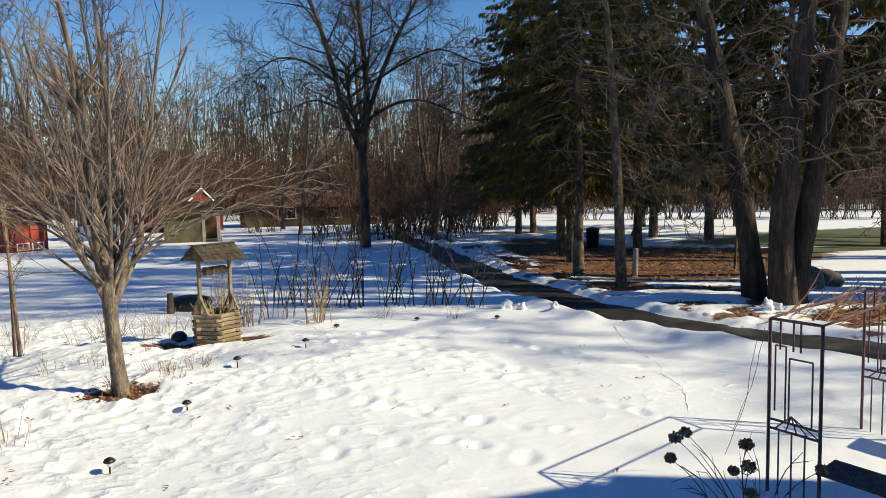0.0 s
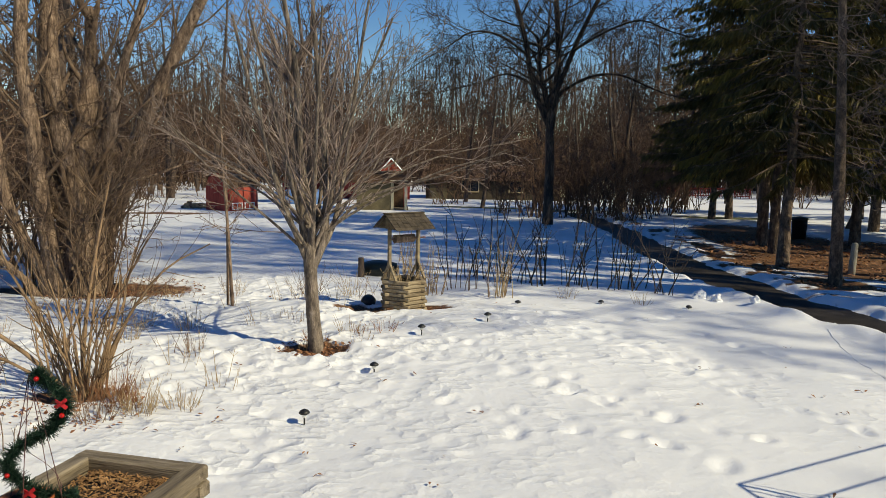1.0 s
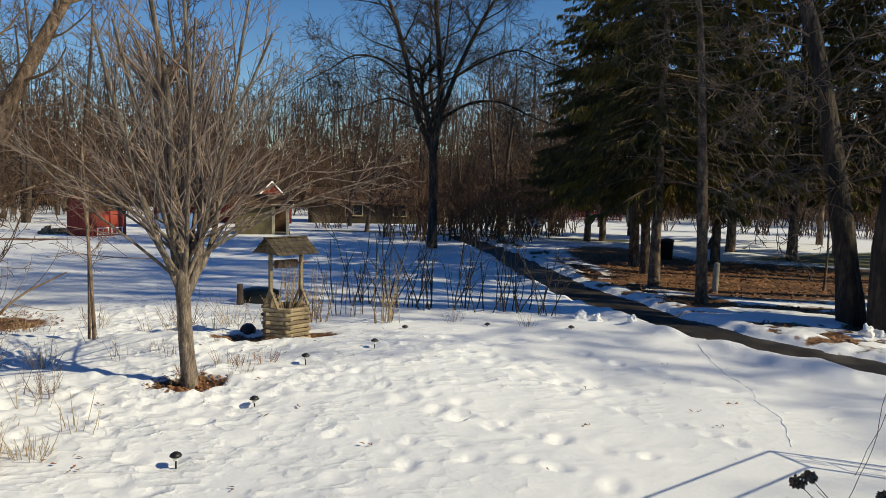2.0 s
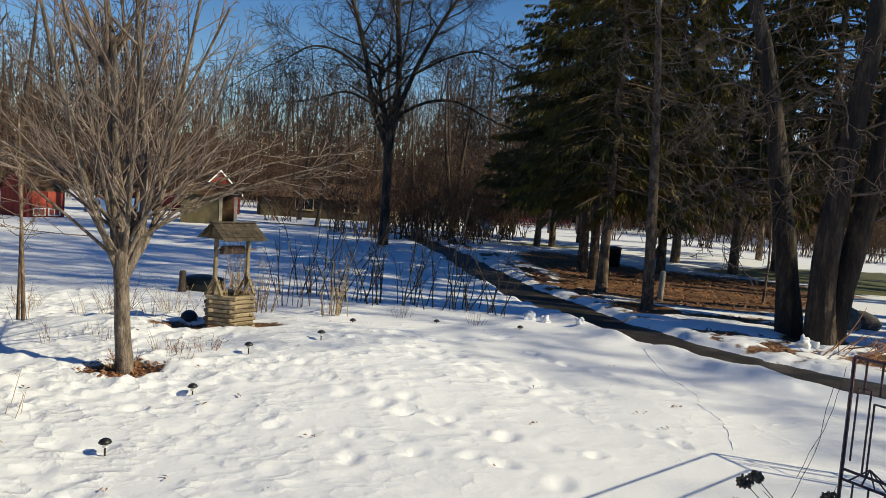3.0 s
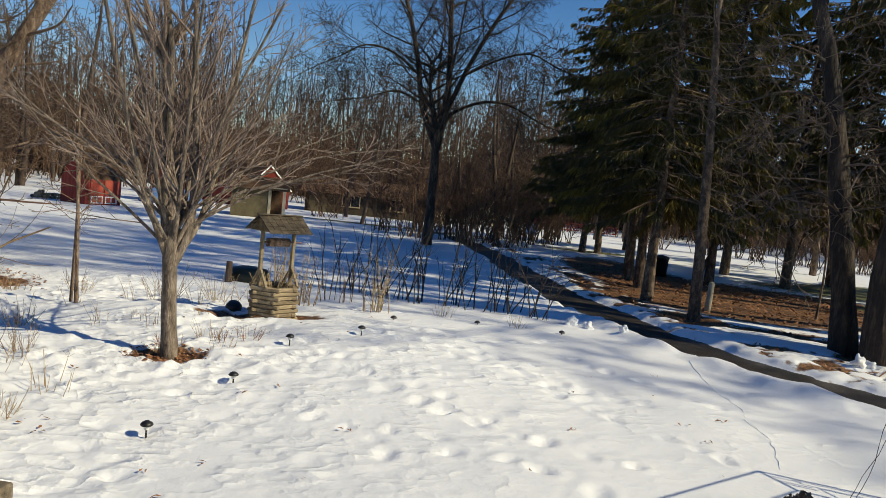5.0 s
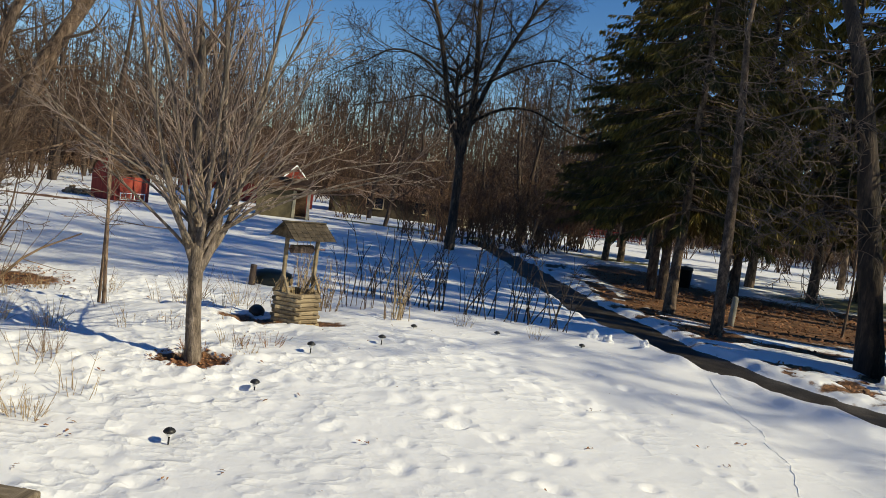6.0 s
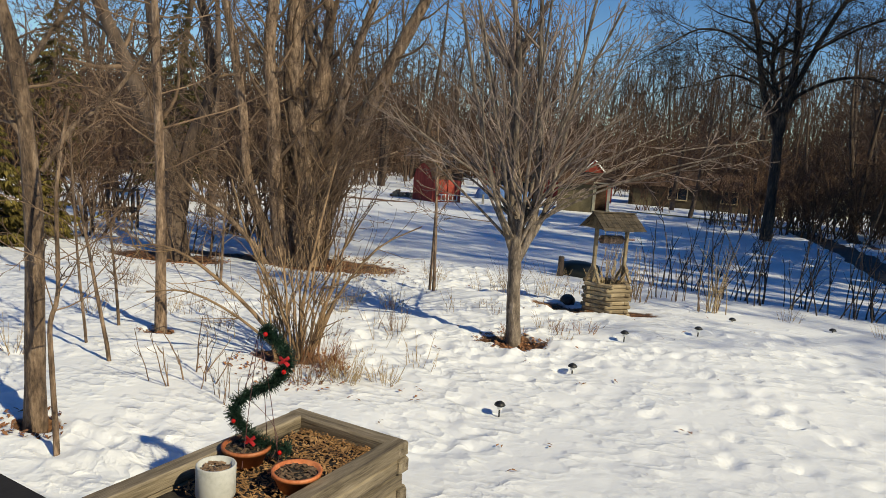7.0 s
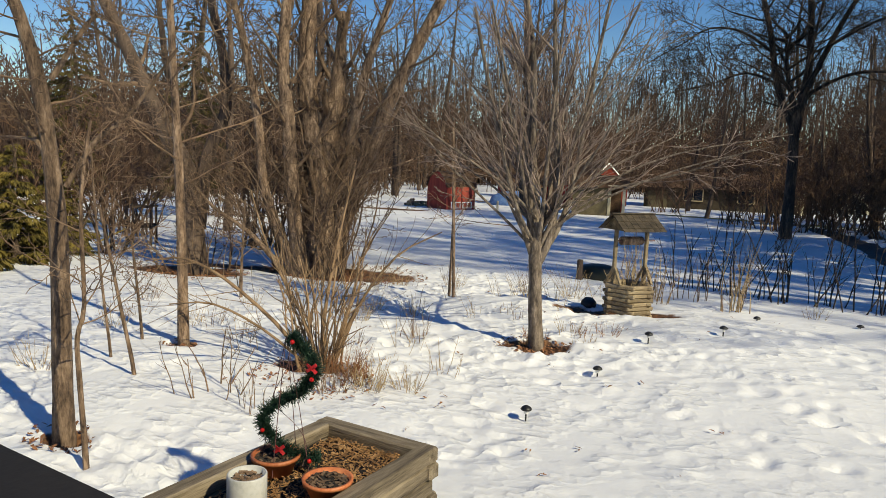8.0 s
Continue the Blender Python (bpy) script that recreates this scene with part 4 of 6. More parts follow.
# ---- conifers ----
def spruce_mesh(seed, height, reach, bare, droop, count, tufts, broad=0.14):
    """Trunk and hanging needle sprays of a spruce, its foot at the origin."""
    rng = random.Random(seed)
    wood = Tubes()
    n = 10
    line = [Vector((rng.uniform(-.06, .06), rng.uniform(-.06, .06), height * i / n)) for i in range(n + 1)]
    line[0].z = -0.15
    wood.add(line, [0.175 * (1 - 0.93 * i / n) * (1.25 if i == 0 else 1) for i in range(n + 1)], 10)
    P, D, L, S = [], [], [], []
    for k in range(count):
        f = (k + rng.random()) / count
        z = bare + (height - bare) * f ** 1.15
        a = rng.random() * 6.283
        length = reach * (1 - (z / height)) ** 0.8 * rnd(rng, 0.65, 1.1) + 0.25
        d = Vector((math.cos(a), math.sin(a), rnd(rng, -0.1, 0.25)))
        p = Vector((0, 0, z))
        pts = [p]
        for i in range(5):
            d = (d + any_way(rng) * 0.1 + Vector((0, 0, -droop * (1 if i < 3 else -0.6)))).normalized()
            pts.append(pts[-1] + d * length / 5)
        wood.add(pts, [0.035 * (1 - 0.17 * i) * (0.5 + length / reach) for i in range(6)], 4)
        for t in range(int(tufts * (0.4 + length / reach))):
            g = 0.18 + 0.82 * rng.random() ** 0.8
            i = min(int(g * 5), 4)
            q = pts[i].lerp(pts[i + 1], g * 5 - i)
            out = (pts[i + 1] - pts[i]).normalized()
            side = Vector((-out.y, out.x, 0)) * rng.uniform(-1, 1)
            way = (out * rnd(rng, 0.2, 0.8) + side * 0.8 + Vector((0, 0, -rnd(rng, 0.3, 1.3)))).normalized()
            P.append(q)
            D.append(way)
            L.append(rnd(rng, 0.24, 0.56) * (0.55 + 0.5 * length / reach))
            S.append(rng.random() * 6.28)
    P, D, L, S = np.array(P), np.array(D), np.array(L)[:, None], np.array(S)[:, None]
    ref = np.tile([0.3, 0.2, 1.0], (len(P), 1))
    u = np.cross(D, ref)
    u /= np.linalg.norm(u, axis=1, keepdims=True) + 1e-9
    v = np.cross(D, u)
    u, v = u * np.cos(S) + v * np.sin(S), v * np.cos(S) - u * np.sin(S)
    w = L * broad
    verts = np.stack([P, P + D * L * 0.45 + u * w, P + D * L, P + D * L * 0.45 - u * w, P + D * L * 0.5 + v * w, P + D * L * 0.5 - v * w], 1).reshape(-1, 3)
    b = np.arange(len(P))[:, None] * 6
    quads = np.concatenate([b + np.array([[0, 1, 2, 3]]), b + np.array([[0, 4, 2, 5]])])
    return wood.mesh("trunk", BARK_SPRUCE), mesh_of("needles", verts, [(quads, 0)], [NEEDLE])


def conifer(name, label, meshes, needle, m, group):
    root = thing(name, label, "tree", m, group)
    part("trunk", meshes[0], BARK_SPRUCE, root)
    nd = part("needles", meshes[1], None, root)
    nd.material_slots[0].link = "OBJECT"
    nd.material_slots[0].material = needle
    return root


SPRUCES = [spruce_mesh(200, 17, 4.2, 3.5, 0.15, 200, 104, 0.075), spruce_mesh(201, 15, 3.8, 3.3, 0.17, 180, 104, 0.075), spruce_mesh(202, 19, 4.6, 3.6, 0.15, 210, 104, 0.075)]
FAR_SPRUCES = [spruce_mesh(205, 17, 4.2, 2.7, 0.12, 150, 42), spruce_mesh(206, 15, 3.8, 2.4, 0.14, 140, 42), spruce_mesh(207, 19, 4.6, 2.9, 0.12, 160, 42)]
for k, (x, y, kind, s, turn, needle) in enumerate([
        (4.19, 21.31, 1, 0.9, 20, NEEDLE), (4.6, 25.1, 0, 0.95, 130, NEEDLE_OLIVE), (4.75, 27.8, 2, 1.0, 210, NEEDLE), (4.6, 41.9, 2, 1.0, 70, NEEDLE), (5.6, 42.9, 0, 1.05, 280, NEEDLE), (8.2, 29.0, 1, 1.0, 330, NEEDLE_OLIVE),
        (14.2, 28.5, 2, 1.05, 10, NEEDLE), (18.5, 29.0, 0, 1.1, 150, NEEDLE), (12.2, 31.8, 0, 1.1, 100, NEEDLE_OLIVE), (22.0, 34.0, 2, 1.1, 240, NEEDLE), (8.5, 50.0, 2, 1.0, 40, NEEDLE), (11.0, 36.2, 0, 1.15, 60, NEEDLE), (16.2, 36.5, 2, 1.15, 200, NEEDLE), (13.5, 47.0, 0, 1.1, 190, NEEDLE), (19.0, 45.0, 2, 1.0, 300, NEEDLE_OLIVE)]):
    tall = 1.2 if x > 8 else 1.0
    conifer("spruce_tree", "tall dark green spruce with a bare lower trunk", SPRUCES[kind] if y < 30 else FAR_SPRUCES[kind], needle, pose(x, y, gz(x, y) - 0.05, 0, 0, turn) @ Matrix.Diagonal((s, s, s * tall, 1)), "spruces over the mulch")
# the half-bare spruce by the path
tree("half_bare_spruce", "half-bare spruce trunk with dead grey branches", [
    ([(4.62, 17.98, -0.15), (4.51, 18.01, 2.96), (4.35, 18.05, 5.8), (4.24, 18.07, 7.2)], 0.175, 0.075),
], Habit((52, 5, 3), (0.42, 0.55, 0.5), (88, 42, 42), (0, 0.02, 0.05, 0.05), (0, 0.14, 0.24, 0.28), thin=0.12, least=0.006, segs=(8, 6, 4, 3)), BARK_SPRUCE, TWIG_DEAD, 20, onward=8.0, length=5.4, start=[0.22])
CEDARS = spruce_mesh(210, 6, 2.0, 0.3, 0.06, 120, 40)
for k, (x, y, s) in enumerate([(-15.9, 8.1, 0.42), (-15.0, 6.7, 0.36), (-16.6, 9.4, 0.40), (-17.5, 8.0, 0.5)]):
    conifer("cedar_tree", "bushy olive-green cedar at the garden's edge", CEDARS, NEEDLE_OLIVE, pose(x, y, gz(x, y), 0, 0, k * 70) @ Matrix.Scale(s, 4), "cedars at the garden's edge")
for k, (x, y, s) in enumerate([(-26.4, 15.6, 0.52), (-24.5, 19.5, 0.55)]):
    conifer("spruce_tree", "distant dark spruce behind bare trees", FAR_SPRUCES[1], NEEDLE, pose(x, y, gz(x, y), 0, 0, k * 50) @ Matrix.Scale(s, 4), "distant spruces")


# ---- woods behind ----
def wood_tree(seed, height, spread_a, kids, low=0.12):
    rng = random.Random(seed)
    wood, fine = Tubes(), Tubes()
    h = Habit(kids, (0.42, 0.42, 0.42), (spread_a, 42, 40), (0, 0.08, 0.04, 0.02), (0, 0.14, 0.2, 0.25), thin=0.34, least=0.024, segs=(8, 5, 3, 1), sides=(6, 3, 3, 3))
    stems = 1 if rng.random() < 0.6 else 2
    for s in range(stems):
        p, d, line = Vector((s * 0.3, 0, -0.2)), Vector((rng.uniform(-.12, .12) + (s - .5) * 0.2 * (stems - 1), rng.uniform(-.1, .1), 1)), []
        for _ in range(9):
            line.append(p)
            d = (d + any_way(rng) * 0.07 + Vector((0, 0, 0.03))).normalized()
            p = p + d * height / 8
        wood.add(line, [0.2 * height / 12 * (1 - 0.1 * i) for i in range(9)], 7)
        shoots([wood, wood, fine], rng, line, 0.2 * height / 12, 0.04, height, 1, h, low)
    return wood.mesh("trunk", BARK_GREY), fine.mesh("crown", TWIG_BROWN)


WOODS = [wood_tree(300 + k, hgt, a, kd) for k, (hgt, a, kd) in enumerate([(14, 40, (13, 8, 4)), (12, 50, (13, 8, 4)), (16, 35, (14, 8, 4)), (11, 52, (13, 8, 4)), (13, 45, (13, 8, 4))])]

SHADE = [wood_tree(350, 15, 38, (12, 6, 3), 0.52), wood_tree(351, 15, 44, (12, 6, 3), 0.52)]


def brush_mesh(seed, stems, height, width, kids, least=0.013):
    rng, t, f = random.Random(seed), Tubes(), Tubes()
    h = Habit((0,) + kids, (0, 0.4, 0.4), (0, 38, 42), (0, 0.03, 0.0, 0), (0, 0.16, 0.22, 0.25), thin=0.5, least=least, segs=(8, 5, 3, 1), sides=(7, 4, 3, 3))
    for _ in range(stems):
        a, q = rng.random() * 6.28, rng.random() ** 0.5
        p = Vector((q * width * math.cos(a), q * 1.2 * math.sin(a), -0.1))
        d = Vector((rng.uniform(-.5, .5), rng.uniform(-.4, .4), 1)).normalized()
        branch([t, t, f], rng, p, d, height * rnd(rng, 0.5, 1.0), 0.035, 1, h)
    return t.mesh("stems", TWIG_RUST), f.mesh("twigs", TWIG_RUST)


def stand_brush(name, label, category, meshes, m, group):
    root = thing(name, label, category, m, group)
    tagged(part("stem_clump", meshes[0], None, root), kind="stuff")
    tagged(part("twig_spray", meshes[1], None, root), kind="stuff")


BRUSH = [brush_mesh(330, 22, 4.6, 1.2, (8, 4)), brush_mesh(331, 22, 4.0, 1.4, (8, 4)), brush_mesh(332, 20, 5.2, 1.0, (8, 4))]
THICKET = [brush_mesh(340, 30, 8.0, 6.0, (7, 4), 0.032), brush_mesh(341, 30, 7.0, 6.0, (7, 4), 0.032)]
far = random.Random(9)
spots = []
for _ in range(6000):
    if len(spots) >= 72:
        break
    az, d = far.uniform(-38, 68), far.uniform(58, 108)
    x, y = -d * math.sin(radians(az)), d * math.cos(radians(az))
    if all(math.hypot(x - a, y - b) > 4.0 for a, b in spots) and not (-22 < x < 2 and 58 < y < 73) and not (14 < x and y < 70):
        spots.append((x, y))
spots += [(-17.5, 36.5), (-21.0, 42.5), (-29.0, 34.0), (-33.0, 27.0), (-37, 22), (-28, 22), (-34, 42), (-39, 33), (-29.5, 49.0), (-43, 44), (-0.5, 47.0), (-9.5, 46.5), (-12.5, 55.0), (-23.5, 65.0), (-6.5, 51.0), (-20.5, 47.5), (3.2, 53.0), (-25.5, 52.0), (-3.4, 56.0), (-19, 16.5), (-22, 24)]
spots = [(x - 4, y + 5) if abs(x + 25.4) < 8.5 and abs(y - 60.1 + 0.75 * (x + 25.4)) < 4 else (x, y) for x, y in spots]
belt = [(0.8, 56.0), (4.6, 60.0), (8.4, 65.0), (-6.0, 76.0), (-1.5, 78.0), (3.5, 74.0), (-12.0, 78.0)]
# bare trees out of view, added so their shadows stripe the far snow
shade = [(28.0, 5.9, 1.3), (21.0, 17.0, 1.95), (26.5, 20.5, 2.0), (17.5, 15.0, 1.65), (19.5, 14.2, 1.8), (22.5, 14.0, 1.9), (31.0, 26.0, 1.6)]
for k, (x, y) in enumerate(spots + belt):
    w = WOODS[k % 5]
    s = far.uniform(0.9, 1.35) * (0.72 if 72 <= k < len(spots) else 1)
    root = thing("wood_tree", "bare grey-brown tree in the woods behind", "tree", pose(x, y, gz(x, y), 0, 0, far.uniform(0, 360)) @ Matrix.Scale(s, 4), "bare woods behind")
    part("trunk", w[0], None, root)
    part("crown", w[1], None, root)
for k, (x, y, s) in enumerate(shade):
    root = thing("shade_tree", "unseen bare tree added to throw shade on the snow", "tree", pose(x, y, gz(x, y), 0, 0, k * 77) @ Matrix.Scale(s, 4), "tall trees at the side")
    part("trunk", SHADE[k % 2][0], None, root)
    part("crown", SHADE[k % 2][1], None, root)
for k, (x, y) in enumerate([(-5.0, 55.0), (-2.6, 55.5), (1.6, 50.0), (-2.8, 47.5), (-2.6, 38.6), (-5.0, 38.4), (-1.0, 41.5), (1.2, 44.0), (0.4, 48.0), (-4.2, 44.5), (-6.8, 42.0), (-1.9, 44.5), (0.2, 39.6), (2.6, 47.5), (-0.8, 52.0), (4.2, 52.0), (-34.5, 40.5), (-30, 30), (-33, 36), (-36.5, 46.5), (-37, 28), (-14.5, 14.5), (-17.0, 10.0), (-19.5, 13.0), (-22.5, 14.5), (-15.5, 17.5), (-24.5, 21), (-12.9, 50.5), (12.5, 60.0), (16.0, 58.5), (19.5, 57.5), (23.0, 56.5), (26.5, 54.5), (30.0, 52.5)]):
    stand_brush("brush", "thicket of bare brown brush at the wood's edge", "shrub", BRUSH[k % 3], pose(x, y, gz(x, y), 0, 0, far.uniform(0, 360)) @ Matrix.Scale(far.uniform(0.75, 1.1), 4), "brown brush")
for k in range(44):
    az = -33 + 3.2 * (k % 33) + (3 if k % 2 else 0) if k >= 20 else -34 + 8.2 * (k % 13) + (4 if k >= 13 else 0)
    d = 92 + 9 * (k % 3) if k >= 20 else (80 if -20 < az < 34 else 64) + (18 if k >= 13 else 0)
    x, y = -d * math.sin(radians(az)), d * math.cos(radians(az))
    stand_brush("thicket", "wide brown thicket before the far woods", "thicket", THICKET[k % 2], pose(x, y, gz(x, y), 0, 0, az) @ Matrix.Scale(far.uniform(0.95, 1.2) * (1.85 if k >= 20 else 1.6 if k >= 13 else 1), 4), "far thickets")


def far_woods():
    """The distant belt of trees all round the horizon."""
    rng = random.Random(10)
    t = Tubes()
    h = Habit((11, 7), (0.4, 0.45), (38, 40), (0, 0.08, 0.05), (0, 0.12, 0.2), thin=0.4, least=0.06, segs=(5, 2, 1), sides=(4, 3, 3))
    for _ in range(330):
        az, d = rng.uniform(-180, 180), rng.uniform(112, 190)
        if abs(az) < 75 or rng.random() < 0.25:
            x, y = -d * math.sin(radians(az)), d * math.cos(radians(az))
            hgt = rng.uniform(10, 20)
            line = [Vector((x + rng.uniform(-.4, .4), y, -1.5 + hgt * i / 5)) for i in range(6)]
            t.add(line, [0.28 * (1 - 0.15 * i) for i in range(6)], 4)
            shoots([t, t, t], rng, line, 0.25, 0.08, hgt, 1, h, 0.1)
    for _ in range(5600):
        az, d = rng.uniform(-52, 80), rng.uniform(106, 128)
        x, y = -d * math.sin(radians(az)), d * math.cos(radians(az))
        hgt = (4 + 19 * rng.random() ** 1.3) * (0.6 if az > 42 else 1) * (1.0 if rng.random() < 0.7 else 0.5)
        d = Vector((rng.uniform(-.16, .16), rng.uniform(-.16, .16), 1)).normalized()
        p = Vector((x, y, -1.5))
        t.add([p, p + d * hgt], [0.11, 0.035], 3)
        for _ in range(5):
            q = p + d * hgt * rng.uniform(0.25, 0.8)
            w = (d + Vector((rng.uniform(-.7, .7), rng.uniform(-.7, .7), 0.1))).normalized()
            t.add([q, q + w * hgt * rng.uniform(0.2, 0.4)], [0.05, 0.02], 3)
    for _ in range(2600):
        az, d = rng.uniform(40, 84), rng.uniform(56, 74)
        p = Vector((-d * math.sin(radians(az)), d * math.cos(radians(az)), -1.0))
        up = Vector((rng.uniform(-.25, .25), rng.uniform(-.25, .25), 1)).normalized()
        hgt = 3 + 7 * rng.random() ** 1.3
        t.add([p, p + up * hgt], [0.06, 0.02], 3)
        for _ in range(3):
            q = p + up * hgt * rng.uniform(0.2, 0.8)
            w = (up + Vector((rng.uniform(-.8, .8), rng.uniform(-.8, .8), 0.1))).normalized()
            t.add([q, q + w * hgt * rng.uniform(0.2, 0.4)], [0.032, 0.014], 3)
    solid("far_woods", t.mesh("far_woods", TWIG_BROWN), None, "distant belt of bare brown woods", "woods", kind="stuff")


far_woods()


def wooded_rise():
    """A low wooded rise that closes the view far behind the trees."""
    az = np.radians(np.arange(-120, 120.1, 0.12))
    top = 12 + 9 * value_noise(np.degrees(az), 0 * az, 7.0, 31) + 5 * value_noise(np.degrees(az), 0 * az, 1.6, 32) + 3.5 * value_noise(np.degrees(az), 0 * az, 0.35, 33)
    rows = []
    for f, d in ((0.0, 205), (0.55, 212), (1.0, 222)):
        rows.append(np.stack([-d * np.sin(az), d * np.cos(az), -2 + (top + 2) * f], 1))
    n = len(az)
    quads = [(r * n + k + 1, r * n + k, (r + 1) * n + k, (r + 1) * n + k + 1) for r in range(2) for k in range(n - 1)]
    solid("backdrop", mesh_of("backdrop", np.concatenate(rows), [(np.array(quads), 0)], [RISE]), None, "brown wooded rise along the far horizon", "woods", kind="structure")


wooded_rise()

# ---- buildings beyond ----


def gable_prism(w, d, eave, rise, over=0.3, thick=0.15):
    """Two roof slopes over a plan w by d, the ridge along x."""
    out = []
    for s in (-1, 1):
        bm = bmesh.new()
        run = d / 2 + over
        v = [bm.verts.new(p) for p in [(-w / 2 - over, s * run, eave - rise * over / (d / 2)), (w / 2 + over, s * run, eave - rise * over / (d / 2)), (w / 2 + over, 0, eave + rise), (-w / 2 - over, 0, eave + rise)]]
        f = bm.faces.new(v)
        bmesh.ops.solidify(bm, geom=[f], thickness=thick if s > 0 else -thick)
        bmesh.ops.recalc_face_normals(bm, faces=bm.faces)
        out.append(bm)
    return out


def gable_wall(w, d, eave, rise, thick=0.2):
    """Four walls as one hollow shell, gables at both ends."""
    bm = bmesh.new()
    for s in (-1, 1):
        box(w, thick, eave, (0, s * (d / 2 - thick / 2), eave / 2), bm=bm)
        x = s * (w / 2 - thick / 2)
        prof = [(-d / 2, 0), (d / 2, 0), (d / 2, eave), (0, eave + rise), (-d / 2, eave)]
        a = [bm.verts.new((x - thick / 2, y, z)) for y, z in prof]
        b = [bm.verts.new((x + thick / 2, y, z)) for y, z in prof]
        bm.faces.new(a)
        bm.faces.new(b[::-1])
        for k in range(5):
            bm.faces.new((a[k], b[k], b[(k + 1) % 5], a[(k + 1) % 5]))
    bmesh.ops.recalc_face_normals(bm, faces=bm.faces)
    return bm


def opening(parent, x, y, z, w, h, axis, name="window"):
    """A framed pane, or a door leaf, set proud of a wall; axis 'y': the wall faces -y, 'x': it faces -x or +x."""
    turn = Matrix.Rotation(radians(90), 4, "Z") if axis == "x" else Matrix()
    fr = bmesh.new()
    for dx, dz, sx, sz in ((-w / 2, 0, 0.09, h + 0.18), (w / 2, 0, 0.09, h + 0.18), (0, h / 2 + 0.045, w, 0.09), (0, -h / 2 - 0.045, w, 0.09), (0, 0, 0.05, h)):
        box(sx, 0.14, sz, (dx, 0, dz), bm=fr)
    fr.transform(Matrix.Translation((x, y, z)) @ turn)
    win = part(name, fr, TAN_WALL, parent)
    pane = box(w - 0.08, 0.05, h)
    pane.transform(Matrix.Translation((x, y, z)) @ turn)
    part("pane", pane, GLASS_DARK, win)
    return win


def house(name, label, at, turn, w, d, eave, rise, wall, roof, windows, doors=(), gable=None, trim=None, over=0.45):
    root = thing(name, label, "house", pose(at[0], at[1], gz(*at) - 0.1, 0, 0, turn))
    part("wall", gable_wall(w, d, eave, rise), wall, root)
    for bm in gable_prism(w, d, eave, rise, over):
        part("roof", bm, roof, root)
    for x, z, ww, hh in windows:
        opening(root, x, -d / 2 - 0.02, z, ww, hh, "y")
    for x, ww, hh, mat in doors:
        part("door", box(ww, 0.1, hh, (x, -d / 2 - 0.03, hh / 2)), mat, root)
    if gable:
        for s in (-1, 1):
            bm = bmesh.new()
            v = [bm.verts.new((s * (w / 2 + 0.02), y, z)) for y, z in ((-d / 2, eave), (d / 2, eave), (0, eave + rise))]
            bmesh.ops.solidify(bm, geom=[bm.faces.new(v)], thickness=0.03)
            part("gable", bm, gable, root)
    if trim:
        for s in (-1, 1):
            for q in (-1, 1):
                bm = bmesh.new()
                a, b = Vector((s * (w / 2 + over + 0.01), q * (d / 2 + over), eave - rise * 2 * over / d - 0.02)), Vector((s * (w / 2 + over + 0.01), 0, eave + rise - 0.02))
                m = Matrix.Translation((a + b) / 2) @ (b - a).to_track_quat("X", "Z").to_matrix().to_4x4()
                box((b - a).length, 0.05, 0.09, bm=bm)
                bm.transform(m)
                part("bargeboard", bm, trim, root)
    return root


# the long low house behind the brush
house("long_house", "long low olive house with a brown roof behind brush", (-11.6, 64.4), 10, 12.6, 8, 1.95, 1.25, SHADED_WALL, ROOF_BROWN,
      [(-2.4, 1.3, 1.5, 0.9), (1.6, 1.3, 1.2, 0.9), (5.0, 1.3, 1.2, 0.9)], [(-5.2, 1.5, 1.5, OLIVE_WALL), (5.6, 0.5, 1.9, CREAM)])
# the garden shed with an open porch
shed = thing("garden_shed", "olive garden shed with a brown roof and open porch", "shed", pose(-15.35, 41.9, gz(-15.35, 41.9) - 0.02, 0, 0, 18) @ Matrix.Diagonal((0.90, 0.90, 0.92, 1)))
part("wall", box(2.3, 3.0, 1.95, (-0.15, 0, 0.975), bevel=0.01), OLIVE_WALL, shed)
for s in (-1, 1):
    bm = bmesh.new()
    v = [bm.verts.new((0.42 + s * 1.6, y, z)) for y, z in ((-1.5, 1.95), (1.5, 1.95), (0, 2.62))]
    bmesh.ops.solidify(bm, geom=[bm.faces.new(v)], thickness=0.06)
    part("gable", bm, OLIVE_WALL, shed)
for bm in gable_prism(3.4, 3.0, 1.97, 0.66, 0.28, 0.1):
    bm.transform(Matrix.Translation((0.42, 0, 0)))
    part("roof", bm, ROOF_BROWN, shed)
for x, y in ((1.12, -1.45), (2.05, -1.45), (2.05, 1.45)):
    part("porch_post", box(0.2, 0.2, 1.9, (x, y, 0.95), bevel=0.02), CREAM, shed)
part("porch_beam", box(1.2, 0.16, 0.18, (1.6, -1.45, 1.93), bevel=0.01), CREAM, shed)
part("back_wall", box(1.05, 0.08, 1.95, (1.55, 0.6, 1.0)), GABLE_RED, shed)
part("door", box(0.7, 0.06, 1.8, (1.55, 0.52, 0.95), bevel=0.01), ROOF_BROWN, shed)
part("porch_floor", box(1.2, 3.0, 0.12, (1.62, 0, 0.06)), TIMBER_GREY, shed)
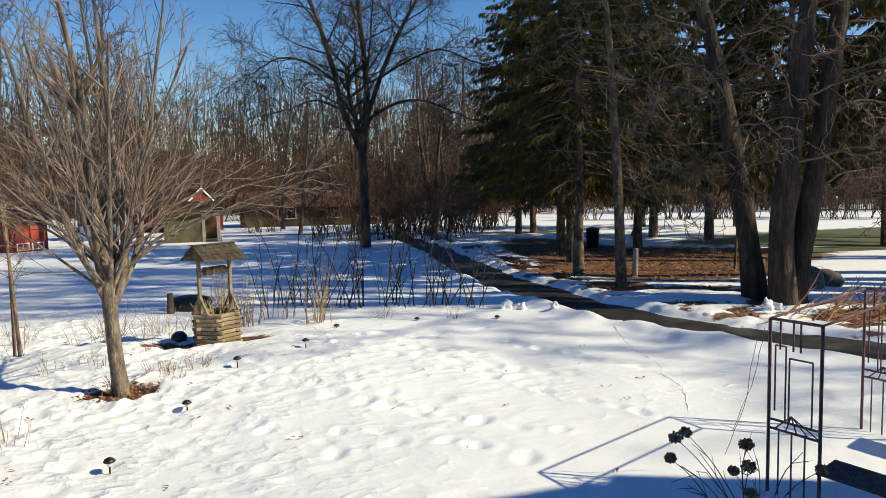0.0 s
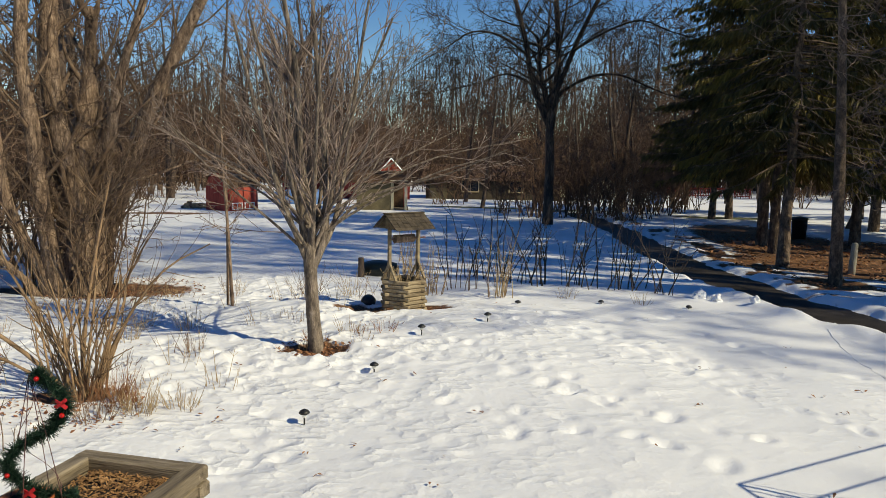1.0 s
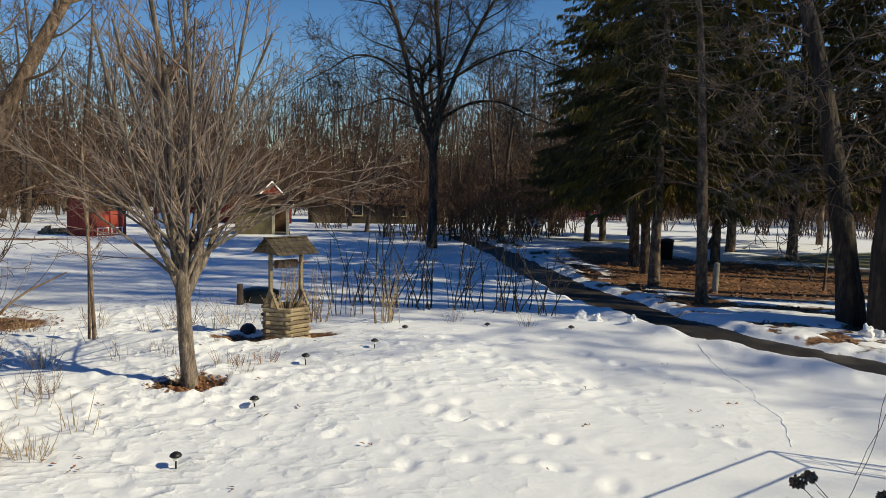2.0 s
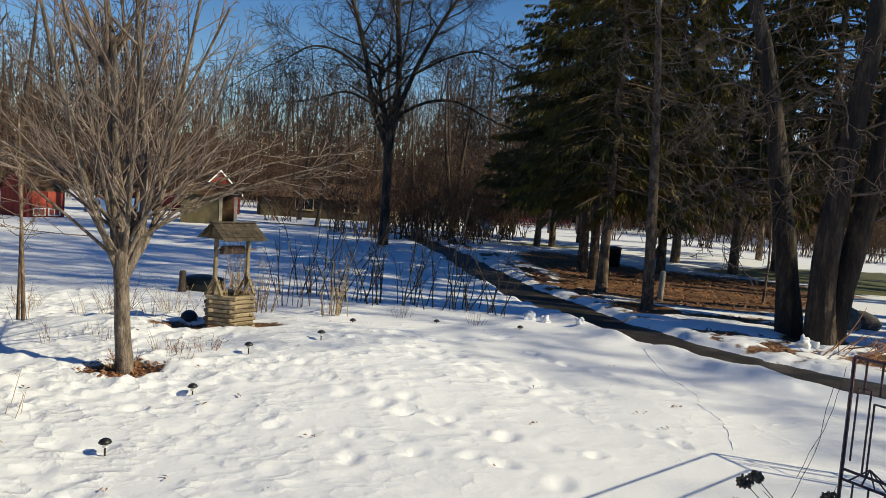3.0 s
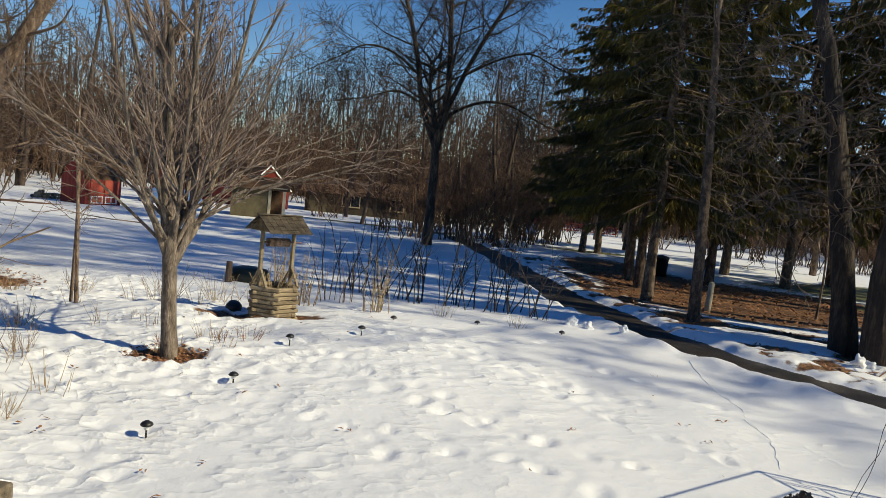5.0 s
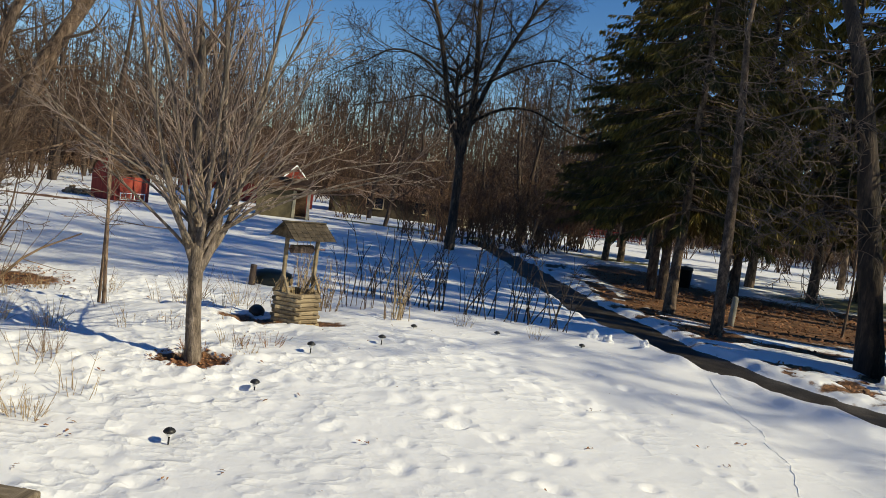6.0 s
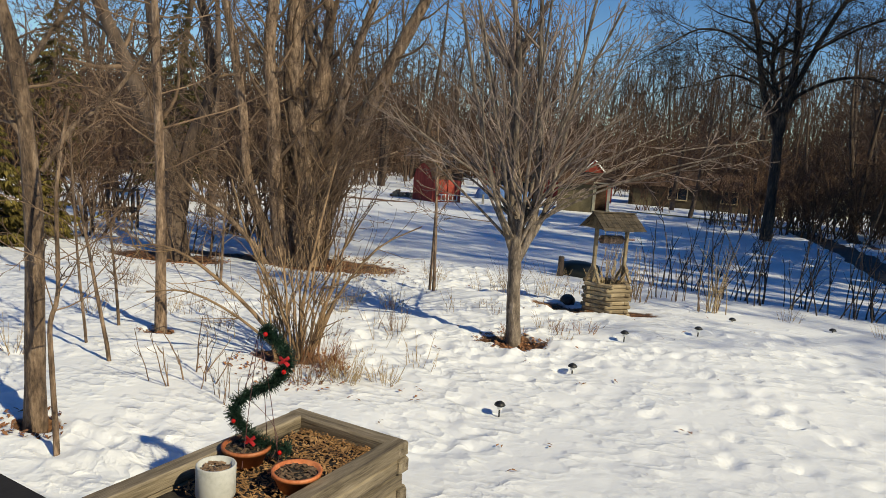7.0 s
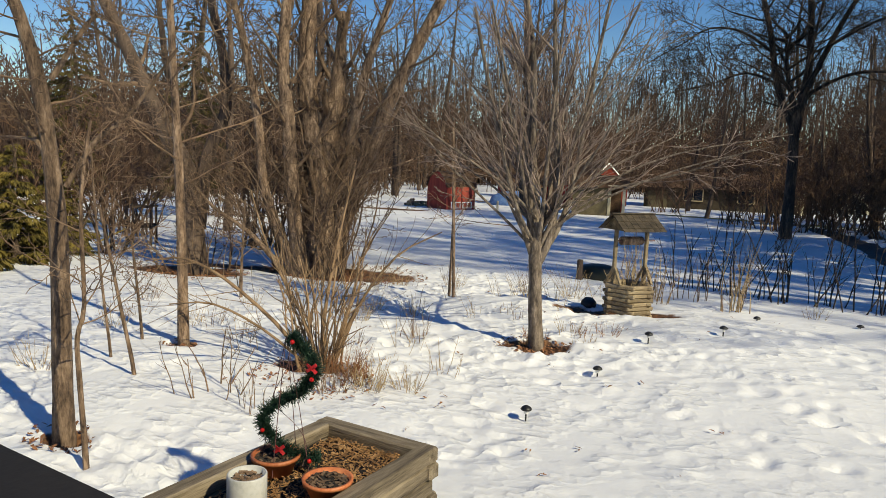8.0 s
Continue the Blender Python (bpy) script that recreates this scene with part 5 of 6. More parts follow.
# the red-gabled house behind it
house("red_gabled_house", "brown-roofed dark red house with white-trimmed gable", (-25.4, 60.1), -37, 16.0, 4.0, 1.8, 1.8, BARN_RED, ROOF_BROWN, [(-6.6, 1.25, 1.0, 0.9), (-2.2, 1.25, 1.0, 0.9)], gable=GABLE_RED, trim=WHITE_PAINT, over=0.14)
house("white_outbuilding", "small white outbuilding seen through the brush", (-0.6, 84.0), 10, 4, 4, 2.4, 1.5, WHITE_PAINT, ROOF_BROWN, [(-0.8, 1.5, 0.8, 0.9)])
house("cream_outbuilding", "small cream outbuilding beyond the brush", (-2.2, 72.0), -8, 2.6, 4, 2.2, 1.1, CREAM, ROOF_BROWN, [])
house("red_cottage", "low dark red cottage with white windows", (-22.9, 49.0), 22, 3.4, 4, 1.8, 1.0, BARN_RED, ROOF_BROWN, [(-0.7, 1.1, 0.6, 0.7), (0.9, 1.1, 0.6, 0.7)])


def barn_shed(at, turn, w, d):
    """The little red shed with a barn roof, its doors on the long side."""
    root = thing("barn_shed", "small red barn shed with a brown barn roof, doors shut", "shed", pose(at[0], at[1], gz(*at) - 0.05, 0, 0, turn))
    prof = [(-w / 2, 0), (-w / 2, 1.35), (-w / 2 * 0.74, 1.92), (-w / 2 * 0.3, 2.22), (0, 2.3), (w / 2 * 0.3, 2.22), (w / 2 * 0.74, 1.92), (w / 2, 1.35), (w / 2, 0)]
    bm = bmesh.new()
    a = [bm.verts.new((x, -d / 2, z)) for x, z in prof]
    b = [bm.verts.new((x, d / 2, z)) for x, z in prof]
    bm.faces.new(a)
    bm.faces.new(b[::-1])
    for i in (0, 7):
        bm.faces.new((a[i], b[i], b[i + 1], a[i + 1]))
    bmesh.ops.recalc_face_normals(bm, faces=bm.faces)
    part("wall", bm, BARN_RED, root)
    bm = bmesh.new()
    a = [bm.verts.new((x * 1.05, -d / 2 - 0.08, z + 0.03)) for x, z in prof[1:-1]]
    b = [bm.verts.new((x * 1.05, d / 2 + 0.08, z + 0.03)) for x, z in prof[1:-1]]
    fs = [bm.faces.new((a[i], b[i], b[i + 1], a[i + 1])) for i in range(6)]
    bmesh.ops.solidify(bm, geom=fs, thickness=0.06)
    part("roof", bm, ROOF_BROWN, root)
    for k in (-1, 1):
        door = part("door", box(0.05, d * 0.36, 1.3, (w / 2 + 0.03, k * d * 0.2, 0.75), bevel=0.01), GABLE_RED, root)
        for z in (0.16, 0.5):
            part("rail", box(0.03, d * 0.34, 0.05, (w / 2 + 0.07, k * d * 0.2, z)), WHITE_PAINT, door)
        for y in (0.05, 0.2, 0.35):
            part("rail", box(0.03, 0.05, 0.36, (w / 2 + 0.075, k * d * y, 0.33)), WHITE_PAINT, door)
    return root


barn_shed((-22.6, 37.0), -24, 2.1, 2.1)


def log_pile(at):
    rng = random.Random(21)
    root = thing("wood_pile", "low pile of split logs beside the red shed", "wood pile", pose(at[0], at[1], gz(*at), 0, 0, 25))
    for k in range(34):
        row = 0 if k < 16 else 1 if k < 27 else 2
        x = (k % 16) * 0.16 - 1.2 + row * 0.16 + rng.uniform(-.04, .04)
        part("log", rod((x, -0.2 + rng.uniform(-.08, .08), 0.09 + row * 0.15), (x + rng.uniform(-.05, .05), 0.25, 0.09 + row * 0.15), rnd(rng, 0.07, 0.1), sides=7), TIMBER if k % 3 else BARK_TAN, root)


log_pile((-24.9, 37.6))
# blue and white boat cover behind the sheds
bm = lathe([(0.02, 0.9), (0.5, 0.85), (0.85, 0.55), (0.95, 0.1), (0.9, 0)], 16)
bm.transform(Matrix.Diagonal((2.2, 1, 1.2, 1)))
solid("covered_boat", bm, BLUE_TARP, "small boat under a blue cover by the sheds", "boat", pose(-22.4, 46.0, gz(-22.4, 46.0), 0, 0, 30))
bm = box(0.9, 0.7, 0.9, (0, 0, 0.45), bevel=0.06)
solid("blue_bin", bm, BLUE_TARP, "blue plastic bin on the far snow", "bin", pose(2.3, 60.0, gz(2.3, 60.0)))


def rail_fence(at, turn, length, h, n, mat, name, label):
    root = thing(name, label, "fence", pose(at[0], at[1], gz(*at), 0, 0, turn))
    for k in range(n + 1):
        part("post", box(0.1, 0.1, h, (length * k / n, 0, h / 2)), mat, root)
    for z in (0.25, h - 0.12):
        part("rail", box(length, 0.05, 0.1, (length / 2, 0.08, z)), mat, root)
    m = int(length / 0.16)
    for k in range(m):
        part("picket", box(0.06, 0.03, h - 0.25, (length * (k + .5) / m, 0.12, h / 2)), mat, root)
    return root


rail_fence((36.0, 68.0), -32, 16, 1.3, 7, TIMBER_GREY, "deck_fence", "grey picket railing of a far deck")
rail_fence((3.5, 78.0), 5, 9, 1.1, 5, BARN_RED, "red_fence", "low dark red fence beyond the spruces")
for x, y, h in ((7.6, 44.0, 0.75), (-20.0, 38.2, 0.6)):
    solid("marker_post", rod((0, 0, -0.1), (0, 0, h), 0.07, sides=8), POST_WOOD, "short pale marker post in the snow", "post", pose(x, y, gz(x, y)))
solid("marker_post", lathe([(0.0, 0.0), (0.085, 0.0), (0.09, 0.3), (0.08, 0.86), (0.06, 0.9), (0.0, 0.91)], 10), POST_WOOD, "short pale wooden post in the mulch", "post", pose(5.55, 20.1, gz(5.55, 20.1) - 0.06, 0, 2, 0))
# small tree and dark bin under the spruces
tree("small_tree", "small forked tree at the mulch's edge", [([(12.9, 33.6, -0.4), (12.95, 33.6, 0.6), (12.8, 33.6, 1.8), (12.6, 33.5, 3.0)], 0.13, 0.06), ([(12.95, 33.6, 0.4), (13.3, 33.6, 1.6), (13.5, 33.5, 2.8)], 0.09, 0.05)], OPEN, BARK_GREY, TWIG_GREY, 23, onward=1.5, length=3.0)
tree("small_tree", "small leaning tree under the spruces", [([(10.2, 37.5, -0.4), (10.5, 37.4, 0.5), (10.9, 37.3, 1.5), (11.0, 37.2, 2.6)], 0.14, 0.08)], OPEN, BARK_DARK, TWIG_DARK, 24, onward=2.0, length=3.0)
tree("small_tree", "slim young tree beside the old trunks", [([(9.0, 21.4, -0.2), (9.05, 21.4, 1.0), (9.0, 21.4, 2.4)], 0.05, 0.03)], SLIM, BARK_TAN, TWIG_TAN, 25, onward=1.5, length=2.4)
bin_bm = lathe([(0.0, 0.0), (0.26, 0.0), (0.3, 0.75), (0.33, 0.78), (0.3, 0.86), (0.0, 0.92)], 14)
solid("compost_bin", bin_bm, BLACK_PLASTIC, "black bin standing under the spruces", "bin", pose(6.8, 31.5, gz(6.8, 31.5)))


def boulder(x, y, s, seed, mat=STONE, name="boulder", label="dark garden boulder beside the old trunks", craggy=0.22):
    rng = random.Random(seed)
    bm = bmesh.new()
    bmesh.ops.create_icosphere(bm, subdivisions=3, radius=1)
    for v in bm.verts:
        v.co *= 1 + craggy * noise.noise(v.co * 1.4 + Vector((seed, 0, 0))) + 0.3 * craggy * noise.noise(v.co * 4 + Vector((seed, 0, 0)))
    for f in bm.faces:
        f.smooth = True
    bm.transform(Matrix.Diagonal((s[0], s[1], s[2], 1)))
    solid(name, bm, mat, label, name, pose(x, y, gz(x, y) + s[2] * 0.45, 0, 0, rng.uniform(0, 360)))


boulder(8.9, 16.9, (0.42, 0.34, 0.36), 3)
boulder(9.6, 17.3, (0.5, 0.36, 0.26), 4)
for k, (x, y, s) in enumerate([(1.30, 14.6, 0.14), (1.6, 14.35, 0.1), (3.3, 12.95, 0.085), (3.12, 13.1, 0.07), (3.0, 13.2, 0.09), (2.2, 13.9, 0.08), (6.8, 14.0, 0.13), (6.5, 13.9, 0.13), (4.6, 12.0, 0.06)]):
    boulder(x, y, (s * 1.0, s * 0.7, s * (0.75 + 0.25 * (k % 2))), 5.3 + 3.7 * k, SNOW_PLAIN, "snow_chunk", "broken lump of old snow at the path's edge", 0.9)

# cut brush heaped by the trunks
cb = random.Random(40)
bp_root = thing("brush_pile", "heap of cut orange-brown branches by the trunks", "brush pile", pose(8.3, 13.6, gz(8.3, 13.6), 0, 0, 25))
for _ in range(130):
    cbt = Tubes()
    p = Vector((cb.uniform(-1.7, 1.6), cb.uniform(-.8, .7), cb.uniform(0.0, 0.30)))
    d = Vector((cb.uniform(.5, 1), cb.uniform(-.4, .5), cb.uniform(-.05, .45))).normalized()
    line = [p]
    for _ in range(4):
        d = (d + any_way(cb) * 0.18).normalized()
        line.append(line[-1] + d * cb.uniform(.15, .4))
    r = cb.uniform(.005, .016)
    cbt.add(line, [r, r * .9, r * .8, r * .6, r * .4], 4)
    part("branch", cbt.mesh("branch", LEAF_DRY), None, bp_root)

# ---- the wishing well ----


def wishing_well(at, turn):
    rng = random.Random(70)
    root = thing("wishing_well", "wooden wishing well of stacked timbers with a shingled roof", "wishing well", pose(at[0], at[1], gz(*at) - 0.10, 0, 0, turn))
    R, ch, n = 0.36, 0.0685, 9
    side = 2 * R * math.sin(math.pi / 6)
    for c in range(n):
        for k in range(6):
            a = math.pi / 3 * k + math.pi / 6
            odd = (k + c) % 2
            L = side + (0.15 if odd else -0.07)
            bm = box(L, 0.085, ch - 0.006, bevel=0.014)
            bm.transform(Matrix.Rotation(rng.uniform(-.012, .012), 4, "Y"))
            bm.transform(Matrix.Translation((R * 0.866 * math.cos(a), R * 0.866 * math.sin(a), ch * (c + 0.5))) @ Matrix.Rotation(a + math.pi / 2, 4, "Z"))
            part("timber", bm, TIMBER, root)
    part("earth", lathe([(0.0, 0.46), (0.29, 0.46)], 16), SOIL, root, "dark earth inside the well")
    for _ in range(46):
        a, q = rng.random() * 6.28, 0.24 * rng.random() ** 0.5
        d = Vector((math.cos(a) * 0.55, math.sin(a) * 0.55, 1)).normalized()
        t = Tubes()
        p = Vector((q * math.cos(a), q * math.sin(a), 0.45))
        t.add([p, p + d * rnd(rng, 0.2, 0.55)], [0.006, 0.004], 4)
        part("dry_stalk", t.mesh("dry_stalk", STRAW), None, root)
    for s in (-1, 1):
        post = part("post", box(0.055, 0.055, 1.02, (s * 0.30, 0, 1.01), bevel=0.006), TIMBER, root)
        for q in (-1, 1):
            b = box(0.04, 0.04, 0.32, bevel=0.004)
            b.transform(Matrix.Translation((s * 0.30, q * 0.11, 0.74)) @ Matrix.Rotation(q * 0.6, 4, "X"))
            part("brace", b, TIMBER, post)
    roller = part("roller", rod((-0.2, 0, 1.31), (0.2, 0, 1.31), 0.07, sides=16), BARK_TAN, root, "turned wooden winding drum")
    part("crank", rod((-0.3, 0, 1.31), (0.46, 0, 1.31), 0.014), IRON, roller)
    half, rise, eave, long = 0.34, 0.25, 1.48, 0.82
    for s in (-1, 1):
        bm = bmesh.new()
        v = [bm.verts.new(p) for p in ((s * 0.34, -half + 0.03, eave + 0.01), (s * 0.34, half - 0.03, eave + 0.01), (s * 0.34, 0, eave + rise - 0.01))]
        bmesh.ops.solidify(bm, geom=[bm.faces.new(v)], thickness=0.03)
        part("gable_board", bm, TIMBER, root)
    slope = math.atan2(rise, half)
    for s in (-1, 1):
        for rowk in range(5):
            f = (rowk + 0.45) / 5
            for c in range(7):
                w = long / 7
                bm = box(w - 0.005, 0.125, 0.012, bevel=0.002)
                bm.transform(Matrix.Translation((-long / 2 + w * (c + 0.5), s * half * (1 - f), eave + rise * f + 0.014 + rng.uniform(0, .006))) @ Matrix.Rotation(-s * (slope - 0.09), 4, "X"))
                part("shingle", bm, SHINGLE_WOOD, root)
    part("ridge_cap", box(long + 0.02, 0.08, 0.022, (0, 0, eave + rise + 0.022), bevel=0.006), SHINGLE_WOOD, root)


wishing_well((-3.85, 11.62), 53)
barrel = lathe([(0.0, 0.0), (0.42, 0.0), (0.46, 0.2), (0.40, 0.36), (0.2, 0.42), (0.0, 0.44)], 18)
barrel.transform(Matrix.Diagonal((1.05, 0.8, 0.85, 1)))
solid("water_tub", barrel, GREEN_BARREL, "dark green upturned tub behind the well", "tub", pose(-5.68, 15.47, gz(-5.68, 15.47) - 0.05))
solid("tree_stump", lathe([(0.0, 0.0), (0.082, 0.0), (0.07, 0.2), (0.066, 0.47), (0.058, 0.49), (0.0, 0.49)], 12), BARK_GREY, "short grey stump post behind the well", "stump", pose(-5.95, 15.0, gz(-5.95, 15.0) - 0.05))
bm = lathe([(0.0, 0.0), (0.15, 0.0), (0.17, 0.12), (0.12, 0.2), (0.0, 0.21)], 14)
solid("garden_kettle", bm, BLACK_PLASTIC, "small black pot lying beside the well", "pot", pose(-4.61, 11.91, gz(-4.61, 11.91) - 0.03, 28, 0, 20) @ Matrix.Scale(0.8, 4))

# ---- path lights ----


def path_light(x, y, h, lean):
    root = thing("path_light", "small black solar path light standing in snow", "path light", pose(x, y, gz(x, y) + 0.02, lean, lean * 0.6, 0), "path lights along the snow")
    part("cap", lathe([(0.0, h + 0.026), (0.02, h + 0.025), (0.045, h + 0.010), (0.058, h - 0.010), (0.053, h - 0.016), (0.0, h - 0.012)], 18), BLACK_PLASTIC, root)
    part("stake", rod((0, 0, -0.15), (0, 0, h), 0.009, sides=8), BLACK_PLASTIC, root)
    if h > 0.1:
        # white ring in place of the sunlit snow hollow seen under the cap
        part("lens", lathe([(0.022, h - 0.055), (0.03, h - 0.014)], 14), WHITE_POT, root, "white ring standing in for sunlit snow below")


for x, y, h, lean in LIGHTS:
    path_light(x, y, h, lean)

# ---- planter, pots and garland ----


def planter(corner, turn, w, d, h):
    """A bed of stacked timbers; its far near corner at the place given."""
    rng = random.Random(80)
    root = thing("raised_planter", "raised garden bed of weathered landscape timbers", "planter", pose(corner[0], corner[1], gz(*corner) - 0.04, 0, 0, turn))
    ch = h / 5
    for c in range(5):
        top = c == 4
        t = 0.13 if top else 0.11
        for k, (cx, cy, L, a) in enumerate([(-w / 2, 0, w, 0), (-w / 2, -d, w, 0), (0, -d / 2, d, 90), (-w, -d / 2, d, 90)]):
            off = 0 if top else (0.05 if (c + k) % 2 else -0.06)
            bm = box(L + t + off, t, ch - 0.007, bevel=0.012)
            for v in bm.verts:
                v.co += Vector((0, 0.008 * noise.noise(v.co * 5 + Vector((c, k, 0))), 0.004 * noise.noise(v.co * 6 + Vector((k, c, 3)))))
            bm.transform(Matrix.Translation((cx, cy, ch * (c + 0.5))) @ Matrix.Rotation(radians(a), 4, "Z"))
            part("timber", bm, TIMBER_LONG if a else TIMBER_GREY, root)
    bm = bmesh.new()
    bmesh.ops.create_grid(bm, x_segments=24, y_segments=24, size=0.5)
    for v in bm.verts:
        v.co = Vector((-w / 2 + v.co.x * (w - 0.1), -d / 2 + v.co.y * (d - 0.1), h - 0.13 + 0.05 * noise.noise(v.co * 6)))
    part("soil", bm, SOIL, root, "dark soil strewn with leaves")
    t = bmesh.new()
    for _ in range(2600):
        x, y = -rnd(rng, 0.08, w - 0.1), -rnd(rng, 0.06, 1) ** 1.4 * d * 0.62
        m = Matrix.Translation((x, y, h - 0.105 + rng.uniform(-.01, .035))) @ Euler((rng.uniform(-.5, .5), rng.uniform(-.5, .5), rng.uniform(0, 6.3))).to_matrix().to_4x4()
        box(rnd(rng, .012, .034), rnd(rng, .005, .011), 0.003, bm=t)
        n = len(t.verts)
        t.verts.ensure_lookup_table()
        for v in t.verts[n - 8:]:
            v.co = m @ v.co
    tagged(part("leaf_litter", t, CHIP, root), "straw-coloured wood chips and leaf litter", kind="stuff")
    return root


planter((-3.0, 4.24), 1, 0.87, 2.0, 0.55)


def pot(x, y, z, r, h, mat, label, rim=True, wob=0):
    root = thing("flower_pot", label, "flower pot", pose(x, y, z, wob, -wob, 0), "pots in the planter")
    prof = [(0.0, 0.0), (r * 0.68, 0.0), (r * 0.93, h * 0.8), (r * 1.02, h * 0.8), (r * 1.04, h), (r * 0.92, h), (r * 0.86, h * 0.72), (0.0, h * 0.7)] if rim else \
        [(0.0, 0.0), (r * 0.94, 0.0), (r, h * 0.1), (r, h * 0.97), (r * 0.97, h), (r * 0.9, h), (r * 0.88, h * 0.8), (0.0, h * 0.78)]
    part("pot_body", lathe(prof, 28), mat, root)
    rng = random.Random(int(x * 100))
    bm = bmesh.new()
    bmesh.ops.create_grid(bm, x_segments=14, y_segments=14, size=1)
    for v in bm.verts:
        q = Vector((v.co.x, v.co.y, 0))
        q = q * (max(abs(q.x), abs(q.y)) / (q.length + 1e-6))
        v.co = Vector((q.x * r * 0.87, q.y * r * 0.87, h * 0.80 + 0.02 * noise.noise(q * 5)))
    part("soil", bm, SOIL, root)
    bm = bmesh.new()
    for _ in range(60):
        a, q = rng.random() * 6.28, r * 0.8 * rng.random() ** 0.5
        m = Matrix.Translation((q * math.cos(a), q * math.sin(a), h * 0.83 + rng.uniform(0, .012))) @ Euler((rng.uniform(-.5, .5), rng.uniform(-.5, .5), rng.uniform(0, 6.3))).to_matrix().to_4x4()
        box(rnd(rng, .02, .05), rnd(rng, .008, .018), 0.003, bm=bm)
        bm.verts.ensure_lookup_table()
        for v in bm.verts[len(bm.verts) - 8:]:
            v.co = m @ v.co
    tagged(part("chip_layer", bm, TWIG_TAN, root), kind="stuff")
    return root


SZ = 0.38
pot(-3.48, 3.07, SZ, 0.115, 0.20, WHITE_POT, "white glazed flower pot with dry mulch", False)
pot(-3.18, 3.43, SZ, 0.15, 0.12, TERRACOTTA, "low terracotta bowl of dry mulch")
pot(-3.67, 3.49, SZ, 0.155, 0.125, TERRACOTTA, "terracotta bowl holding the wire spiral")


def garland(base):
    """The evergreen spiral on a wire cone, with red balls and bows."""
    rng = random.Random(85)
    root = thing("garland_spiral", "green tinsel garland spiral on wire with red baubles", "garland", Matrix.Translation(base))
    ctl = [Vector(p) for p in [(0.20, 0.12, 0.13), (0.09, 0.05, 0.14), (0.0, -0.02, 0.20), (-0.08, -0.08, 0.30), (-0.10, -0.10, 0.40), (-0.03, -0.03, 0.50), (0.06, 0.05, 0.55), (0.11, 0.09, 0.62), (0.15, 0.11, 0.70), (0.12, 0.09, 0.80), (0.05, 0.04, 0.89), (0.02, 0.01, 0.92)]]
    line = smooth_line(ctl, 6)
    t = Tubes()
    t.add(line, [0.012] * len(line), 5)
    part("core", t.mesh("core", GARLAND), None, root)
    t = Tubes()
    for i in range(len(line) - 1):
        d = (line[i + 1] - line[i]).normalized()
        for _ in range(85):
            p = line[i].lerp(line[i + 1], rng.random())
            w = any_way(rng)
            w = (w - d * w.dot(d) * 0.6).normalized()
            L = rnd(rng, 0.026, 0.068) * (0.75 + 0.5 * math.sin(i * 1.7) ** 2)
            t.add([p, p + w * L], [0.0028, 0.0012], 3)
    part("tinsel", t.mesh("tinsel", GARLAND), None, root, "bushy dark green tinsel needles")
    for i, s in ((3, 0.015), (20, 0.015), (45, 0.016), (62, 0.016)):
        bm = bmesh.new()
        bmesh.ops.create_uvsphere(bm, u_segments=16, v_segments=10, radius=s, matrix=Matrix.Translation(line[i] + Vector((0.03, -0.045, rng.uniform(-.02, .01)))))
        for f in bm.faces:
            f.smooth = True
        part("bauble", bm, RED_GLOSS, root)
    for i in (12, 50):
        bow = bmesh.new()
        for a in (-0.7, 0.7, 2.6, 3.7):
            box(0.042, 0.022, 0.004, (0.022, 0, 0), bm=bow)
            bow.verts.ensure_lookup_table()
            m = Matrix.Translation(line[i] + Vector((0.02, -0.05, 0))) @ Euler((1.3, a, 0.3)).to_matrix().to_4x4()
            for v in bow.verts[len(bow.verts) - 8:]:
                v.co = m @ v.co
        part("bow", bow, RED_CLOTH, root)
    w = Tubes()
    for k in range(4):
        a = k * 1.57 + 0.3
        w.add([Vector((0.17 * math.cos(a), 0.17 * math.sin(a), 0.05)), Vector((0.10 * math.cos(a), 0.10 * math.sin(a), 0.45)), Vector((0.0, 0.0, 0.93))], [0.003] * 3, 4)
    ring = [Vector((0.17 * math.cos(k * .4 - k * .003), 0.17 * math.sin(k * .4), 0.10 + 0.045 * k)) * 1.0 for k in range(16)]
    ring = [Vector((v.x * (1 - v.z), v.y * (1 - v.z), v.z)) for v in ring]
    w.add(ring, [0.0022] * 16, 4)
    part("wire_cone", w.mesh("wire_cone", IRON), None, root, "thin rusty wire cone")


garland((-3.64, 3.54, SZ - 0.03))

# ---- iron arbor with benches ----


